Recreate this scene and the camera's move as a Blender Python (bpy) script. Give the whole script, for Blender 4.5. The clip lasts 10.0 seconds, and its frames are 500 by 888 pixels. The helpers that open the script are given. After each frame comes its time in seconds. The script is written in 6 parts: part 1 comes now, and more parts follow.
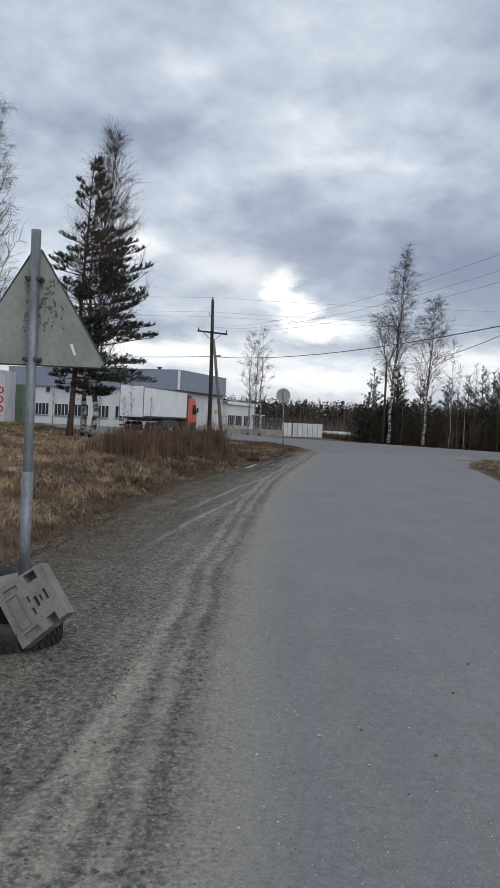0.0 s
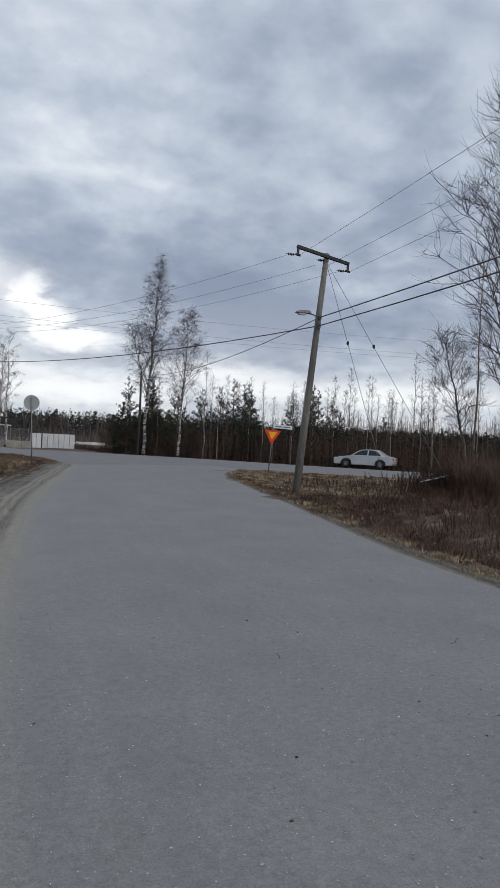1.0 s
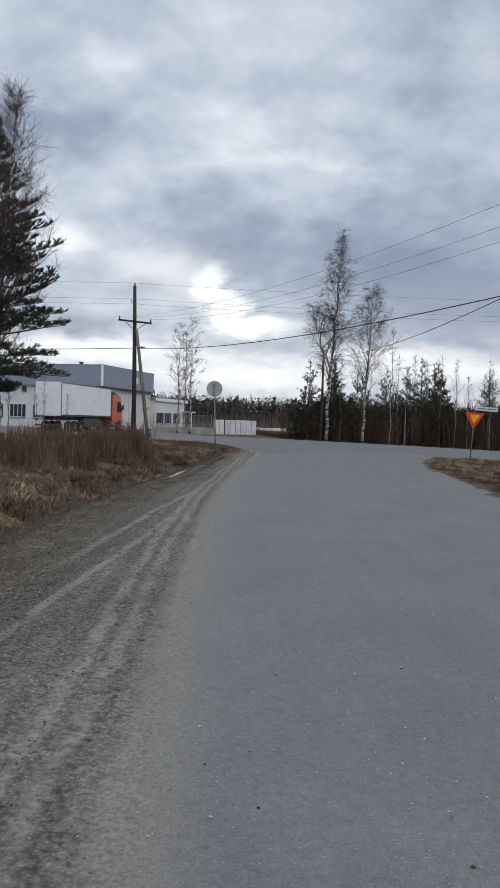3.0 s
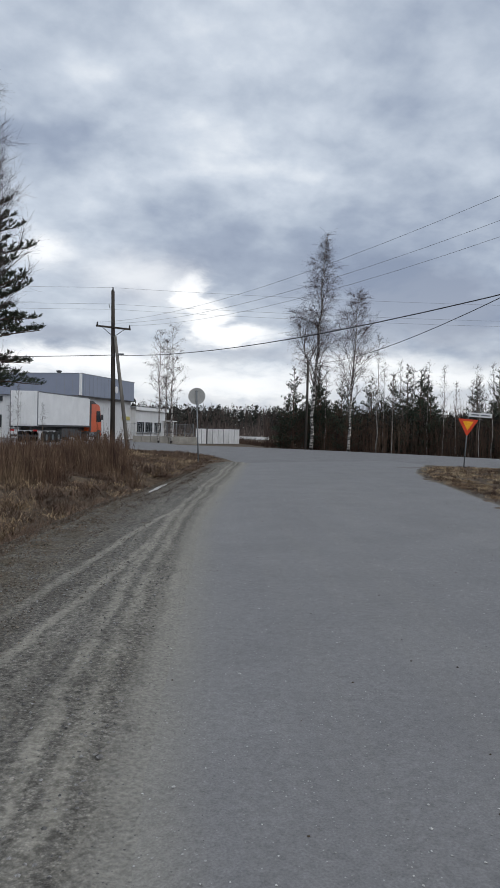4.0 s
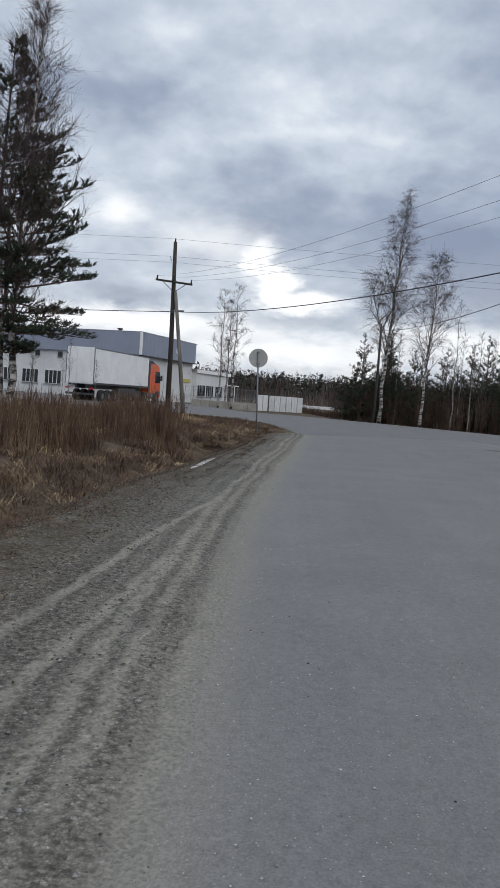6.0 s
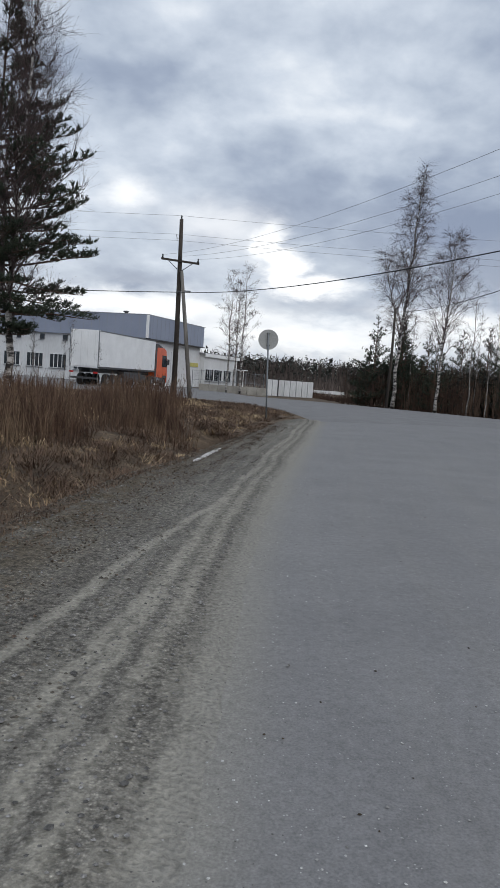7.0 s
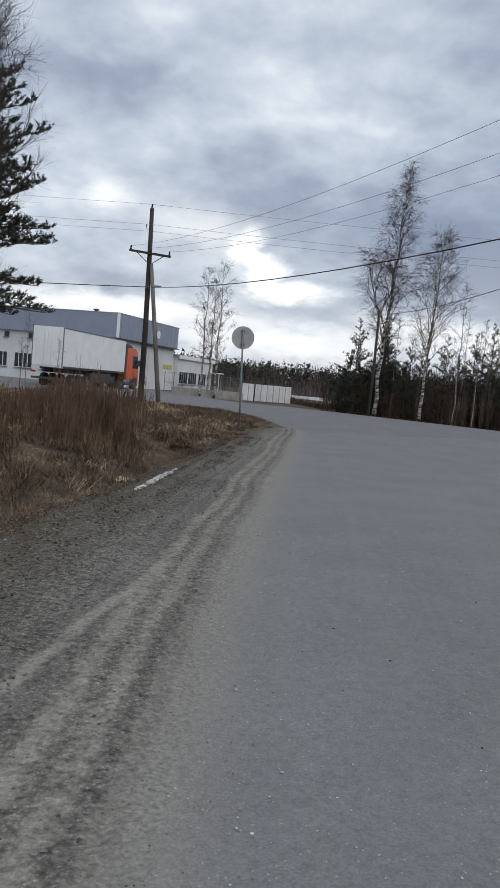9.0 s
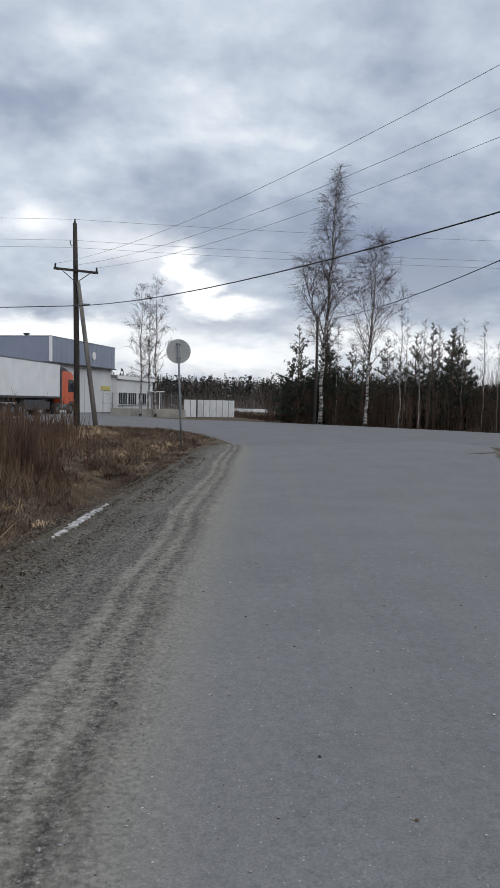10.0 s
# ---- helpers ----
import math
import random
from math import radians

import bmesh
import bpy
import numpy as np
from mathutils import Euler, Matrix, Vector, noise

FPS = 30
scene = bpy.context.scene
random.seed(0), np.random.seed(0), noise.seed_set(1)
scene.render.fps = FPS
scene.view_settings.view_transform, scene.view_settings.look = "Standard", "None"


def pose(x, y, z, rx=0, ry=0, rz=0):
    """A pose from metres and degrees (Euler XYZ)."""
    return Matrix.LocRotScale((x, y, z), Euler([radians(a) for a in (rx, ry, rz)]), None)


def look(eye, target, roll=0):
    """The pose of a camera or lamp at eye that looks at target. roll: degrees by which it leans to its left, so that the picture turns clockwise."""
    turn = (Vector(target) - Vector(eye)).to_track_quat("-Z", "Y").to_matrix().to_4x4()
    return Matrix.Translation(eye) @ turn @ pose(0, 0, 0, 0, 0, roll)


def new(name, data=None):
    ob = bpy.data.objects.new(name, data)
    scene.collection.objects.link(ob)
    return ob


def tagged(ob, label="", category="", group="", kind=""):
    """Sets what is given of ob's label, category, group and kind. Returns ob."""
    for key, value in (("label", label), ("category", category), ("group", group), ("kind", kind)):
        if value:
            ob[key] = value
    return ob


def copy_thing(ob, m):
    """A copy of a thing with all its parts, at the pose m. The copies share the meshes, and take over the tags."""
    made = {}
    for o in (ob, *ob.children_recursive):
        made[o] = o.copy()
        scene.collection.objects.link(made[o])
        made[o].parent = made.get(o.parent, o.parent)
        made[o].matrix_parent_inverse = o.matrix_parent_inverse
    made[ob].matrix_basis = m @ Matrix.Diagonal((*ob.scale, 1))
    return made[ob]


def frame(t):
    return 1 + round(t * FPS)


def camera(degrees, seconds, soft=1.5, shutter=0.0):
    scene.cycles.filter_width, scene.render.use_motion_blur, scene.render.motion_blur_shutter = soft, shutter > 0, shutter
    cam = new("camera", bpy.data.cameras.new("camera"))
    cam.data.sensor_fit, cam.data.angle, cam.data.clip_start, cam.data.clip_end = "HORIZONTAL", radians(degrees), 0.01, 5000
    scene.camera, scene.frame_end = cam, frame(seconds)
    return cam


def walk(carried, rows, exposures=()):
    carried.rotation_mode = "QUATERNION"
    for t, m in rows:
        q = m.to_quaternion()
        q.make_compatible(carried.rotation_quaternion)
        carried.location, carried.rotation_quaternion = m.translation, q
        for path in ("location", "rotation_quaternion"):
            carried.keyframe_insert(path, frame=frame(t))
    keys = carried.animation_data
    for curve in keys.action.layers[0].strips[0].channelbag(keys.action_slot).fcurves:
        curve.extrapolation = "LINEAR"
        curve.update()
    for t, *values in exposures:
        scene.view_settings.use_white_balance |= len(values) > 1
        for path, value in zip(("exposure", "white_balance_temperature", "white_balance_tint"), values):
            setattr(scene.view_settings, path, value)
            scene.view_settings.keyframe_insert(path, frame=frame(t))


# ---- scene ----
cam = camera(39.0, 10.0)

PATH = [
    (0, (0.442, -0.146, 1.597), (0.323, 1.85, 1.53), 2.7),
    (0.2, (0.416, 0.197, 1.595), (0.247, 2.188, 1.525), 2.6),
    (0.3, (0.406, 0.363, 1.592), (0.207, 2.352, 1.525), 2.5),
    (0.4, (0.399, 0.524, 1.585), (0.180, 2.511, 1.537), 2.4),
    (0.5, (0.396, 0.677, 1.575), (0.24, 2.671, 1.552), 2.4),
    (0.6, (0.41, 0.82, 1.56), (0.393, 2.820, 1.553), 2.4),
    (0.7, (0.41, 0.957, 1.548), (0.537, 2.953, 1.552), 2.4),
    (0.8, (0.41, 1.11, 1.548), (0.692, 3.090, 1.556), 2.45),
    (0.9, (0.41, 1.26, 1.548), (0.857, 3.210, 1.552), 2.55),
    (1, (0.437, 1.414, 1.549), (1.001, 3.333, 1.546), 2.7),
    (1.5, (0.413, 2.128, 1.564), (0.892, 4.069, 1.5), 2.5),
    (2, (0.425, 2.729, 1.573), (0.769, 4.696, 1.458), 1.6),
    (2.2, (0.419, 3.006, 1.577), (0.598, 4.994, 1.464), 0.7),
    (3.3, (0.353, 4.824, 1.609), (0.424, 6.822, 1.551), 1.9),
    (3.5, (0.336, 5.152, 1.607), (0.41, 7.149, 1.553), 2.0),
    (4, (0.311, 5.963, 1.598), (0.435, 7.958, 1.556), 1.4),
    (4.5, (0.344, 6.788, 1.6), (0.448, 8.785, 1.545), 0.8),
    (5, (0.387, 7.557, 1.575), (0.491, 9.546, 1.403), 3.3),
    (5.5, (0.416, 8.402, 1.577), (0.399, 10.398, 1.452), 4.0),
    (7, (0.333, 10.903, 1.532), (0.267, 12.893, 1.346), 4.2),
    (7.5, (0.35, 11.709, 1.55), (0.24, 13.699, 1.378), 3.8),
    (8, (0.344, 12.486, 1.564), (0.244, 14.479, 1.427), 4.2),
    (8.5, (0.393, 13.296, 1.553), (0.32, 15.291, 1.437), 3.6),
    (9, (0.397, 14.06, 1.512), (0.397, 16.053, 1.343), 5.2),
    (9.5, (0.433, 14.814, 1.518), (0.458, 16.81, 1.393), 4.2),
    (10, (0.49, 15.551, 1.517), (0.638, 17.542, 1.396), 1.3),
]
walk(cam, [(t, look(eye, target, roll)) for t, eye, target, roll in PATH], [(0, 0), (0.5, 0), (1.0, -0.06), (1.6, -0.02), (5.5, -0.02), (7.0, 0.04), (8.5, 0.0), (10.0, 0.02)])

# ---- world, sun, exposure ----
world = bpy.data.worlds.new("overcast_sky")
scene.world = world
world.use_nodes = True
wn, wl = world.node_tree.nodes, world.node_tree.links
wn.clear()


def wmath(op, a, b=None, c=None):
    n = wn.new("ShaderNodeMath")
    n.operation = op
    for i, v in enumerate((a, b, c)):
        if v is None:
            continue
        if isinstance(v, (int, float)):
            n.inputs[i].default_value = v
        else:
            wl.new(v, n.inputs[i])
    return n.outputs[0]


def wramp(fac, stops):
    n = wn.new("ShaderNodeValToRGB")
    r = n.color_ramp
    while len(r.elements) < len(stops):
        r.elements.new(0.5)
    for e, (p, c) in zip(r.elements, stops):
        e.position, e.color = p, (*c, 1)
    wl.new(fac, n.inputs[0])
    return n.outputs[0]


def wmix(fac, a, b):
    n = wn.new("ShaderNodeMix")
    n.data_type = "RGBA"
    for socket, v in ((n.inputs[0], fac), (n.inputs[6], a), (n.inputs[7], b)):
        if isinstance(v, (int, float)):
            socket.default_value = v
        elif isinstance(v, tuple):
            socket.default_value = (*v, 1)
        else:
            wl.new(v, socket)
    return n.outputs[2]


sky_tex = wn.new("ShaderNodeTexSky")
sky_tex.sky_type, sky_tex.sun_disc = "NISHITA", False
SUN_ELEVATION, SUN_TURN = radians(36), radians(148)
sky_tex.sun_elevation, sky_tex.sun_rotation = SUN_ELEVATION, SUN_TURN
coord = wn.new("ShaderNodeTexCoord")
sep = wn.new("ShaderNodeSeparateXYZ")
wl.new(coord.outputs["Generated"], sep.inputs[0])
X, Y, Z = sep.outputs
lift = wmath("ADD", wmath("MAXIMUM", Z, 0.0), 0.34)
plane = wn.new("ShaderNodeCombineXYZ")
wl.new(wmath("DIVIDE", X, lift), plane.inputs[0])
wl.new(wmath("DIVIDE", Y, lift), plane.inputs[1])
plane.inputs[2].default_value = 3.7


def cloud_noise(scale, detail, rough, offset=0.0, warp=0.4):
    shift = wn.new("ShaderNodeMapping")
    shift.inputs["Location"].default_value = (offset, offset * 0.7, 0)
    wl.new(plane.outputs[0], shift.inputs[0])
    n = wn.new("ShaderNodeTexNoise")
    n.inputs["Scale"].default_value, n.inputs["Detail"].default_value = scale, detail
    n.inputs["Roughness"].default_value, n.inputs["Distortion"].default_value = rough, warp
    wl.new(shift.outputs[0], n.inputs[0])
    return n.outputs[0]


big, mid, fine = cloud_noise(1.5, 4, 0.5, 1.3, 0.2), cloud_noise(4.2, 6, 0.55, 4.1, 0.15), cloud_noise(13.0, 5, 0.5, 2.0, 0.1)
cover = wmath("ADD", wmath("ADD", wmath("MULTIPLY", big, 0.42), wmath("MULTIPLY", mid, 0.36)), wmath("MULTIPLY", fine, 0.14))
cover = wmath("ADD", cover, 0.05)
cover = wmath("SUBTRACT", cover, wmath("MULTIPLY", wmath("MAXIMUM", wmath("SUBTRACT", Z, 0.42), 0.0), 0.20))

# the sky ahead by slope: across (x / y) and up (z / y), with ragged edges
ahead = wmath("MAXIMUM", Y, 0.05)
in_front = wmath("MINIMUM", wmath("MAXIMUM", wmath("MULTIPLY", Y, 4.0), 0.0), 1.0)
across_sky = wmath("ADD", wmath("DIVIDE", X, ahead), wmath("MULTIPLY", wmath("SUBTRACT", cloud_noise(9.0, 6, 0.6, 6.4, 0.3), 0.5), 0.075))
up_sky = wmath("ADD", wmath("DIVIDE", Z, ahead), wmath("MULTIPLY", wmath("SUBTRACT", cloud_noise(8.0, 6, 0.6, 2.7, 0.3), 0.5), 0.04))


def cloud_spot(u0, v0, su, sv, weight):
    """A soft lens-shaped thickening or thinning of the cloud ahead."""
    a = wmath("POWER", wmath("DIVIDE", wmath("ABSOLUTE", wmath("SUBTRACT", across_sky, u0)), su), 2.0)
    b = wmath("POWER", wmath("DIVIDE", wmath("ABSOLUTE", wmath("SUBTRACT", up_sky, v0)), sv), 2.0)
    return wmath("MULTIPLY", wmath("POWER", 2.718, wmath("MULTIPLY", wmath("ADD", a, b), -1.0)), weight)


def spots(listed):
    total = None
    for spot in listed:
        one = cloud_spot(*spot)
        total = one if total is None else wmath("ADD", total, one)
    return wmath("MULTIPLY", total, in_front)


# heavy banks of cloud (positive) and thinner veils between them (negative)
cover = wmath("ADD", cover, spots((
    (0.10, 0.235, 0.14, 0.055, 0.11), (-0.05, 0.29, 0.14, 0.035, 0.075), (-0.24, 0.39, 0.09, 0.06, 0.075), (-0.33, 0.30, 0.10, 0.05, 0.03), (0.32, 0.19, 0.14, 0.055, 0.10), (0.53, 0.22, 0.15, 0.06, 0.09), (0.32, 0.50, 0.13, 0.08, -0.035), (0.02, 0.47, 0.10, 0.025, 0.03),
    (-0.20, 0.130, 0.10, 0.013, 0.09), (0.085, 0.100, 0.08, 0.011, 0.09), (0.03, 0.372, 0.05, 0.018, -0.05), (0.16, 0.364, 0.06, 0.022, -0.05), (0.42, 0.38, 0.08, 0.03, -0.05),
    (-0.11, 0.336, 0.05, 0.02, -0.03), (0.0, 0.56, 0.12, 0.05, -0.06), (0.15, 0.52, 0.08, 0.05, -0.05), (-0.18, 0.50, 0.10, 0.06, -0.05), (-0.03, 0.43, 0.05, 0.03, -0.04), (-0.39, 0.45, 0.12, 0.12, -0.06))))
clouds = wramp(cover, [(0.37, (0.88, 0.93, 0.99)), (0.44, (0.655, 0.725, 0.825)), (0.51, (0.495, 0.565, 0.675)), (0.57, (0.375, 0.44, 0.56)), (0.66, (0.275, 0.33, 0.45))])
# thin cloud near the horizon and the bright breaks low ahead
low = wmath("POWER", wmath("SUBTRACT", 1.0, wmath("MINIMUM", wmath("MAXIMUM", Z, 0.0), 1.0)), 11.0)
streak = wramp(cloud_noise(3.2, 6, 0.55, 9.0), [(0.40, (0, 0, 0)), (0.53, (1, 1, 1))])
clouds = wmix(wmath("MULTIPLY", low, wmath("ADD", wmath("MULTIPLY", streak, 0.6), 0.22)), clouds, (1.0, 1.0, 1.0))
gap = spots((
    (-0.228, 0.242, 0.030, 0.017, 1.6), (-0.115, 0.212, 0.055, 0.026, 0.8), (-0.075, 0.190, 0.040, 0.030, 0.45), (-0.028, 0.186, 0.018, 0.021, 5.0), (-0.006, 0.156, 0.019, 0.019, 5.0),
    (0.038, 0.131, 0.038, 0.0105, 5.0), (-0.21, 0.092, 0.13, 0.014, 2.2), (0.03, 0.062, 0.11, 0.016, 1.8), (-0.01, 0.088, 0.03, 0.007, 0.5), (0.24, 0.100, 0.09, 0.013, 1.2), (0.36, 0.078, 0.20, 0.012, 1.0), (0.58, 0.09, 0.12, 0.015, 0.7)))
gap = wmath("SUBTRACT", 1.0, wmath("POWER", 2.718, wmath("MULTIPLY", gap, -1.15)))
clouds = wmix(gap, clouds, (1.16, 1.17, 1.18))
bg_cloud, bg_sky = wn.new("ShaderNodeBackground"), wn.new("ShaderNodeBackground")
wl.new(clouds, bg_cloud.inputs[0])
wl.new(sky_tex.outputs[0], bg_sky.inputs[0])
bg_cloud.inputs[1].default_value, bg_sky.inputs[1].default_value = 0.97, 0.10
both = wn.new("ShaderNodeMixShader")
both.inputs[0].default_value = 0.94
wl.new(bg_sky.outputs[0], both.inputs[1])
wl.new(bg_cloud.outputs[0], both.inputs[2])
wout = wn.new("ShaderNodeOutputWorld")
wl.new(both.outputs[0], wout.inputs[0])

sun = new("sun", bpy.data.lights.new("sun", "SUN"))
sun.data.energy, sun.data.angle, sun.data.color = 1.35, radians(50), (1.0, 0.97, 0.93)
to_sun = Vector((math.sin(SUN_TURN) * math.cos(SUN_ELEVATION), math.cos(SUN_TURN) * math.cos(SUN_ELEVATION), math.sin(SUN_ELEVATION)))
sun.rotation_euler = to_sun.to_track_quat("Z", "Y").to_euler()

# ---- materials ----


def mat(name, colors, scale=6.0, rough=0.9, bump=0.25, fine=None, fine_amount=0.25, metal=0.0, stretch=(1, 1, 1), island=0.0, spread=(0.32, 0.68), uv=False, spec=0.3, each=0.0):
    """A noise-varied surface: colours from dark to light, fine grain over it, bump; island and each vary single pieces."""
    m = bpy.data.materials.new(name)
    m.use_nodes = True
    nt = m.node_tree
    n, l = nt.nodes, nt.links
    b = n["Principled BSDF"]
    b.inputs["Roughness"].default_value, b.inputs["Metallic"].default_value = rough, metal
    b.inputs["Specular IOR Level"].default_value = spec
    tc = n.new("ShaderNodeTexCoord")
    mp = n.new("ShaderNodeMapping")
    mp.inputs["Scale"].default_value = stretch
    l.new(tc.outputs["UV" if uv else "Object"], mp.inputs[0])
    a = n.new("ShaderNodeTexNoise")
    a.inputs["Scale"].default_value, a.inputs["Detail"].default_value, a.inputs["Roughness"].default_value = scale, 7, 0.6
    l.new(mp.outputs[0], a.inputs[0])
    r = n.new("ShaderNodeValToRGB")
    while len(r.color_ramp.elements) < len(colors):
        r.color_ramp.elements.new(0.5)
    for i, c in enumerate(colors):
        e = r.color_ramp.elements[i]
        e.position = spread[0] + (spread[1] - spread[0]) * i / max(1, len(colors) - 1)
        e.color = (*c, 1)
    l.new(a.outputs[0], r.inputs[0])
    col = r.outputs[0]
    f = n.new("ShaderNodeTexNoise")
    f.inputs["Scale"].default_value, f.inputs["Detail"].default_value = (fine or scale * 14), 4
    l.new(mp.outputs[0], f.inputs[0])
    hsv = n.new("ShaderNodeHueSaturation")
    mr = n.new("ShaderNodeMapRange")
    mr.inputs["From Min"].default_value, mr.inputs["From Max"].default_value = 0.3, 0.7
    mr.inputs["To Min"].default_value, mr.inputs["To Max"].default_value = 1 - fine_amount, 1 + fine_amount
    l.new(f.outputs[0], mr.inputs["Value"])
    l.new(col, hsv.inputs["Color"])
    value = mr.outputs[0]
    for amount, node, socket in ((island, "ShaderNodeNewGeometry", "Random Per Island"), (each, "ShaderNodeObjectInfo", "Random")):
        if amount:
            g = n.new(node)
            k = n.new("ShaderNodeMapRange")
            k.inputs["To Min"].default_value, k.inputs["To Max"].default_value = 1 - amount, 1 + amount
            l.new(g.outputs[socket], k.inputs["Value"])
            t = n.new("ShaderNodeMath")
            t.operation = "MULTIPLY"
            l.new(value, t.inputs[0])
            l.new(k.outputs[0], t.inputs[1])
            value = t.outputs[0]
    l.new(value, hsv.inputs["Value"])
    l.new(hsv.outputs[0], b.inputs["Base Color"])
    if bump:
        bp = n.new("ShaderNodeBump")
        bp.inputs["Strength"].default_value, bp.inputs["Distance"].default_value = bump, 0.02
        l.new(f.outputs[0], bp.inputs["Height"])
        l.new(bp.outputs[0], b.inputs["Normal"])
    return m


def glass_dark(name, color=(0.02, 0.025, 0.03)):
    m = mat(name, [color, tuple(c * 1.6 for c in color)], 3, 0.12, 0.0, spec=0.25)
    return m


M_soil = mat("field_soil", [(0.045, 0.032, 0.023), (0.090, 0.066, 0.045), (0.165, 0.122, 0.080)], 2.6, 1.0, 0.9, 30, 0.5)
M_straw = mat("dry_grass", [(0.125, 0.082, 0.046), (0.28, 0.20, 0.118), (0.48, 0.37, 0.235)], 1.1, 0.9, 0, 9, 0.2, island=0.4, spread=(0.38, 0.62))
M_black_steel = mat("blackened_steel", [(0.016, 0.017, 0.018), (0.034, 0.035, 0.037)], 5, 0.6, 0.1, 40, 0.2)
M_litter = mat("leaf_litter", [(0.046, 0.033, 0.026), (0.088, 0.065, 0.050), (0.17, 0.130, 0.095)], 12, 0.9, 0, 40, 0.2, island=0.6)
M_straw_dark = mat("withered_weeds", [(0.046, 0.029, 0.021), (0.098, 0.063, 0.044), (0.185, 0.130, 0.088)], 0.8, 0.9, 0, 9, 0.2, island=0.4)
M_willow = mat("willow_stems", [(0.040, 0.022, 0.016), (0.092, 0.055, 0.037), (0.19, 0.135, 0.086)], 0.9, 0.8, 0, 8, 0.2, island=0.4)
M_thicket = mat("thicket_stems", [(0.034, 0.021, 0.015), (0.066, 0.041, 0.030), (0.115, 0.079, 0.057)], 0.2, 0.9, 0, 5, 0.2, island=0.4)
M_bark_birch = mat("birch_bark", [(0.028, 0.026, 0.025), (0.30, 0.285, 0.27), (0.48, 0.465, 0.445)], 2.4, 0.8, 0.4, 30, 0.2, stretch=(1, 1, 2.4), spread=(0.43, 0.62))
M_bark_upper = mat("upper_birch_bark", [(0.05, 0.042, 0.038), (0.20, 0.185, 0.175), (0.34, 0.325, 0.31)], 2.5, 0.85, 0.3, 30, 0.2, stretch=(1, 1, 1.6), spread=(0.36, 0.64))
M_bark_dark = mat("grey_brown_bark", [(0.05, 0.04, 0.034), (0.11, 0.09, 0.075), (0.17, 0.145, 0.12)], 3, 0.95, 0.6, 24, 0.3, stretch=(1, 1, 0.3))
M_bark_pine = mat("pine_bark", [(0.042, 0.029, 0.025), (0.085, 0.056, 0.044), (0.135, 0.09, 0.066)], 3, 0.95, 0.7, 20, 0.35, stretch=(1, 1, 0.35))
M_twig_dark = mat("dark_twigs", [(0.030, 0.025, 0.023), (0.064, 0.053, 0.048)], 1.5, 0.8, 0, 9, 0.2, island=0.25)
M_bank = mat("red_brown_weeds", [(0.026, 0.0135, 0.010), (0.060, 0.033, 0.024), (0.130, 0.086, 0.058)], 0.8, 0.9, 0, 9, 0.2, island=0.4)
M_twig = mat("birch_twigs", [(0.050, 0.037, 0.038), (0.098, 0.074, 0.074)], 1.5, 0.8, 0, 9, 0.2, island=0.25)
M_twig_grey = mat("grey_twigs", [(0.055, 0.047, 0.044), (0.108, 0.094, 0.088)], 1.5, 0.8, 0, 9, 0.2, island=0.25)
M_needle = mat("pine_needles", [(0.016, 0.024, 0.016), (0.031, 0.043, 0.028), (0.052, 0.066, 0.042)], 0.8, 0.7, 0, 7, 0.2, island=0.35)
M_needle_far = mat("far_conifer_needles", [(0.012, 0.016, 0.014), (0.022, 0.025, 0.021), (0.036, 0.035, 0.030)], 0.05, 0.9, 0, 0.4, 0.25, island=0.35)
M_far_trunks = mat("far_bare_crowns", [(0.055, 0.044, 0.040), (0.085, 0.068, 0.062)], 0.05, 0.9, 0, 0.4, 0.25, island=0.35)
M_galv = mat("galvanised_steel", [(0.115, 0.126, 0.138), (0.18, 0.195, 0.21), (0.235, 0.25, 0.265)], 7, 0.55, 0.12, 60, 0.2, metal=0.45, stretch=(1, 1, 0.4))
M_sign_back = mat("sign_back_paint", [(0.20, 0.225, 0.20), (0.245, 0.27, 0.245), (0.27, 0.295, 0.265)], 2.2, 0.6, 0.1, 26, 0.10)
M_sign_disc = mat("weathered_sign_disc", [(0.26, 0.265, 0.26), (0.36, 0.365, 0.36)], 2.0, 0.6, 0.1, 20, 0.12)
M_grime = mat("black_smears", [(0.085, 0.092, 0.088), (0.16, 0.172, 0.16)], 30, 0.8, 0, 90, 0.3)
M_red = mat("sign_red", [(0.62, 0.05, 0.02), (0.72, 0.09, 0.03)], 4, 0.45, 0)
M_yellow = mat("sign_yellow", [(0.85, 0.36, 0.01), (0.92, 0.45, 0.02)], 4, 0.45, 0)
M_sign_pale = mat("faded_yellow_sign", [(0.40, 0.36, 0.10), (0.50, 0.46, 0.16)], 3, 0.6, 0)
M_white = mat("white_paint", [(0.66, 0.67, 0.68), (0.76, 0.77, 0.78)], 0.8, 0.6, 0.05, 14, 0.07)
M_white_dirty = mat("streaked_white_panels", [(0.42, 0.43, 0.43), (0.58, 0.59, 0.60), (0.68, 0.69, 0.70)], 0.9, 0.7, 0.08, 9, 0.1, stretch=(1, 1, 0.25))
M_pole = mat("weathered_pole_wood", [(0.080, 0.076, 0.069), (0.140, 0.132, 0.121), (0.20, 0.188, 0.172)], 3, 0.9, 0.5, 30, 0.2, stretch=(1, 1, 0.12))
M_pole_dark = mat("tarred_pole_wood", [(0.030, 0.026, 0.023), (0.062, 0.053, 0.046)], 3, 0.9, 0.5, 30, 0.25, stretch=(1, 1, 0.12))
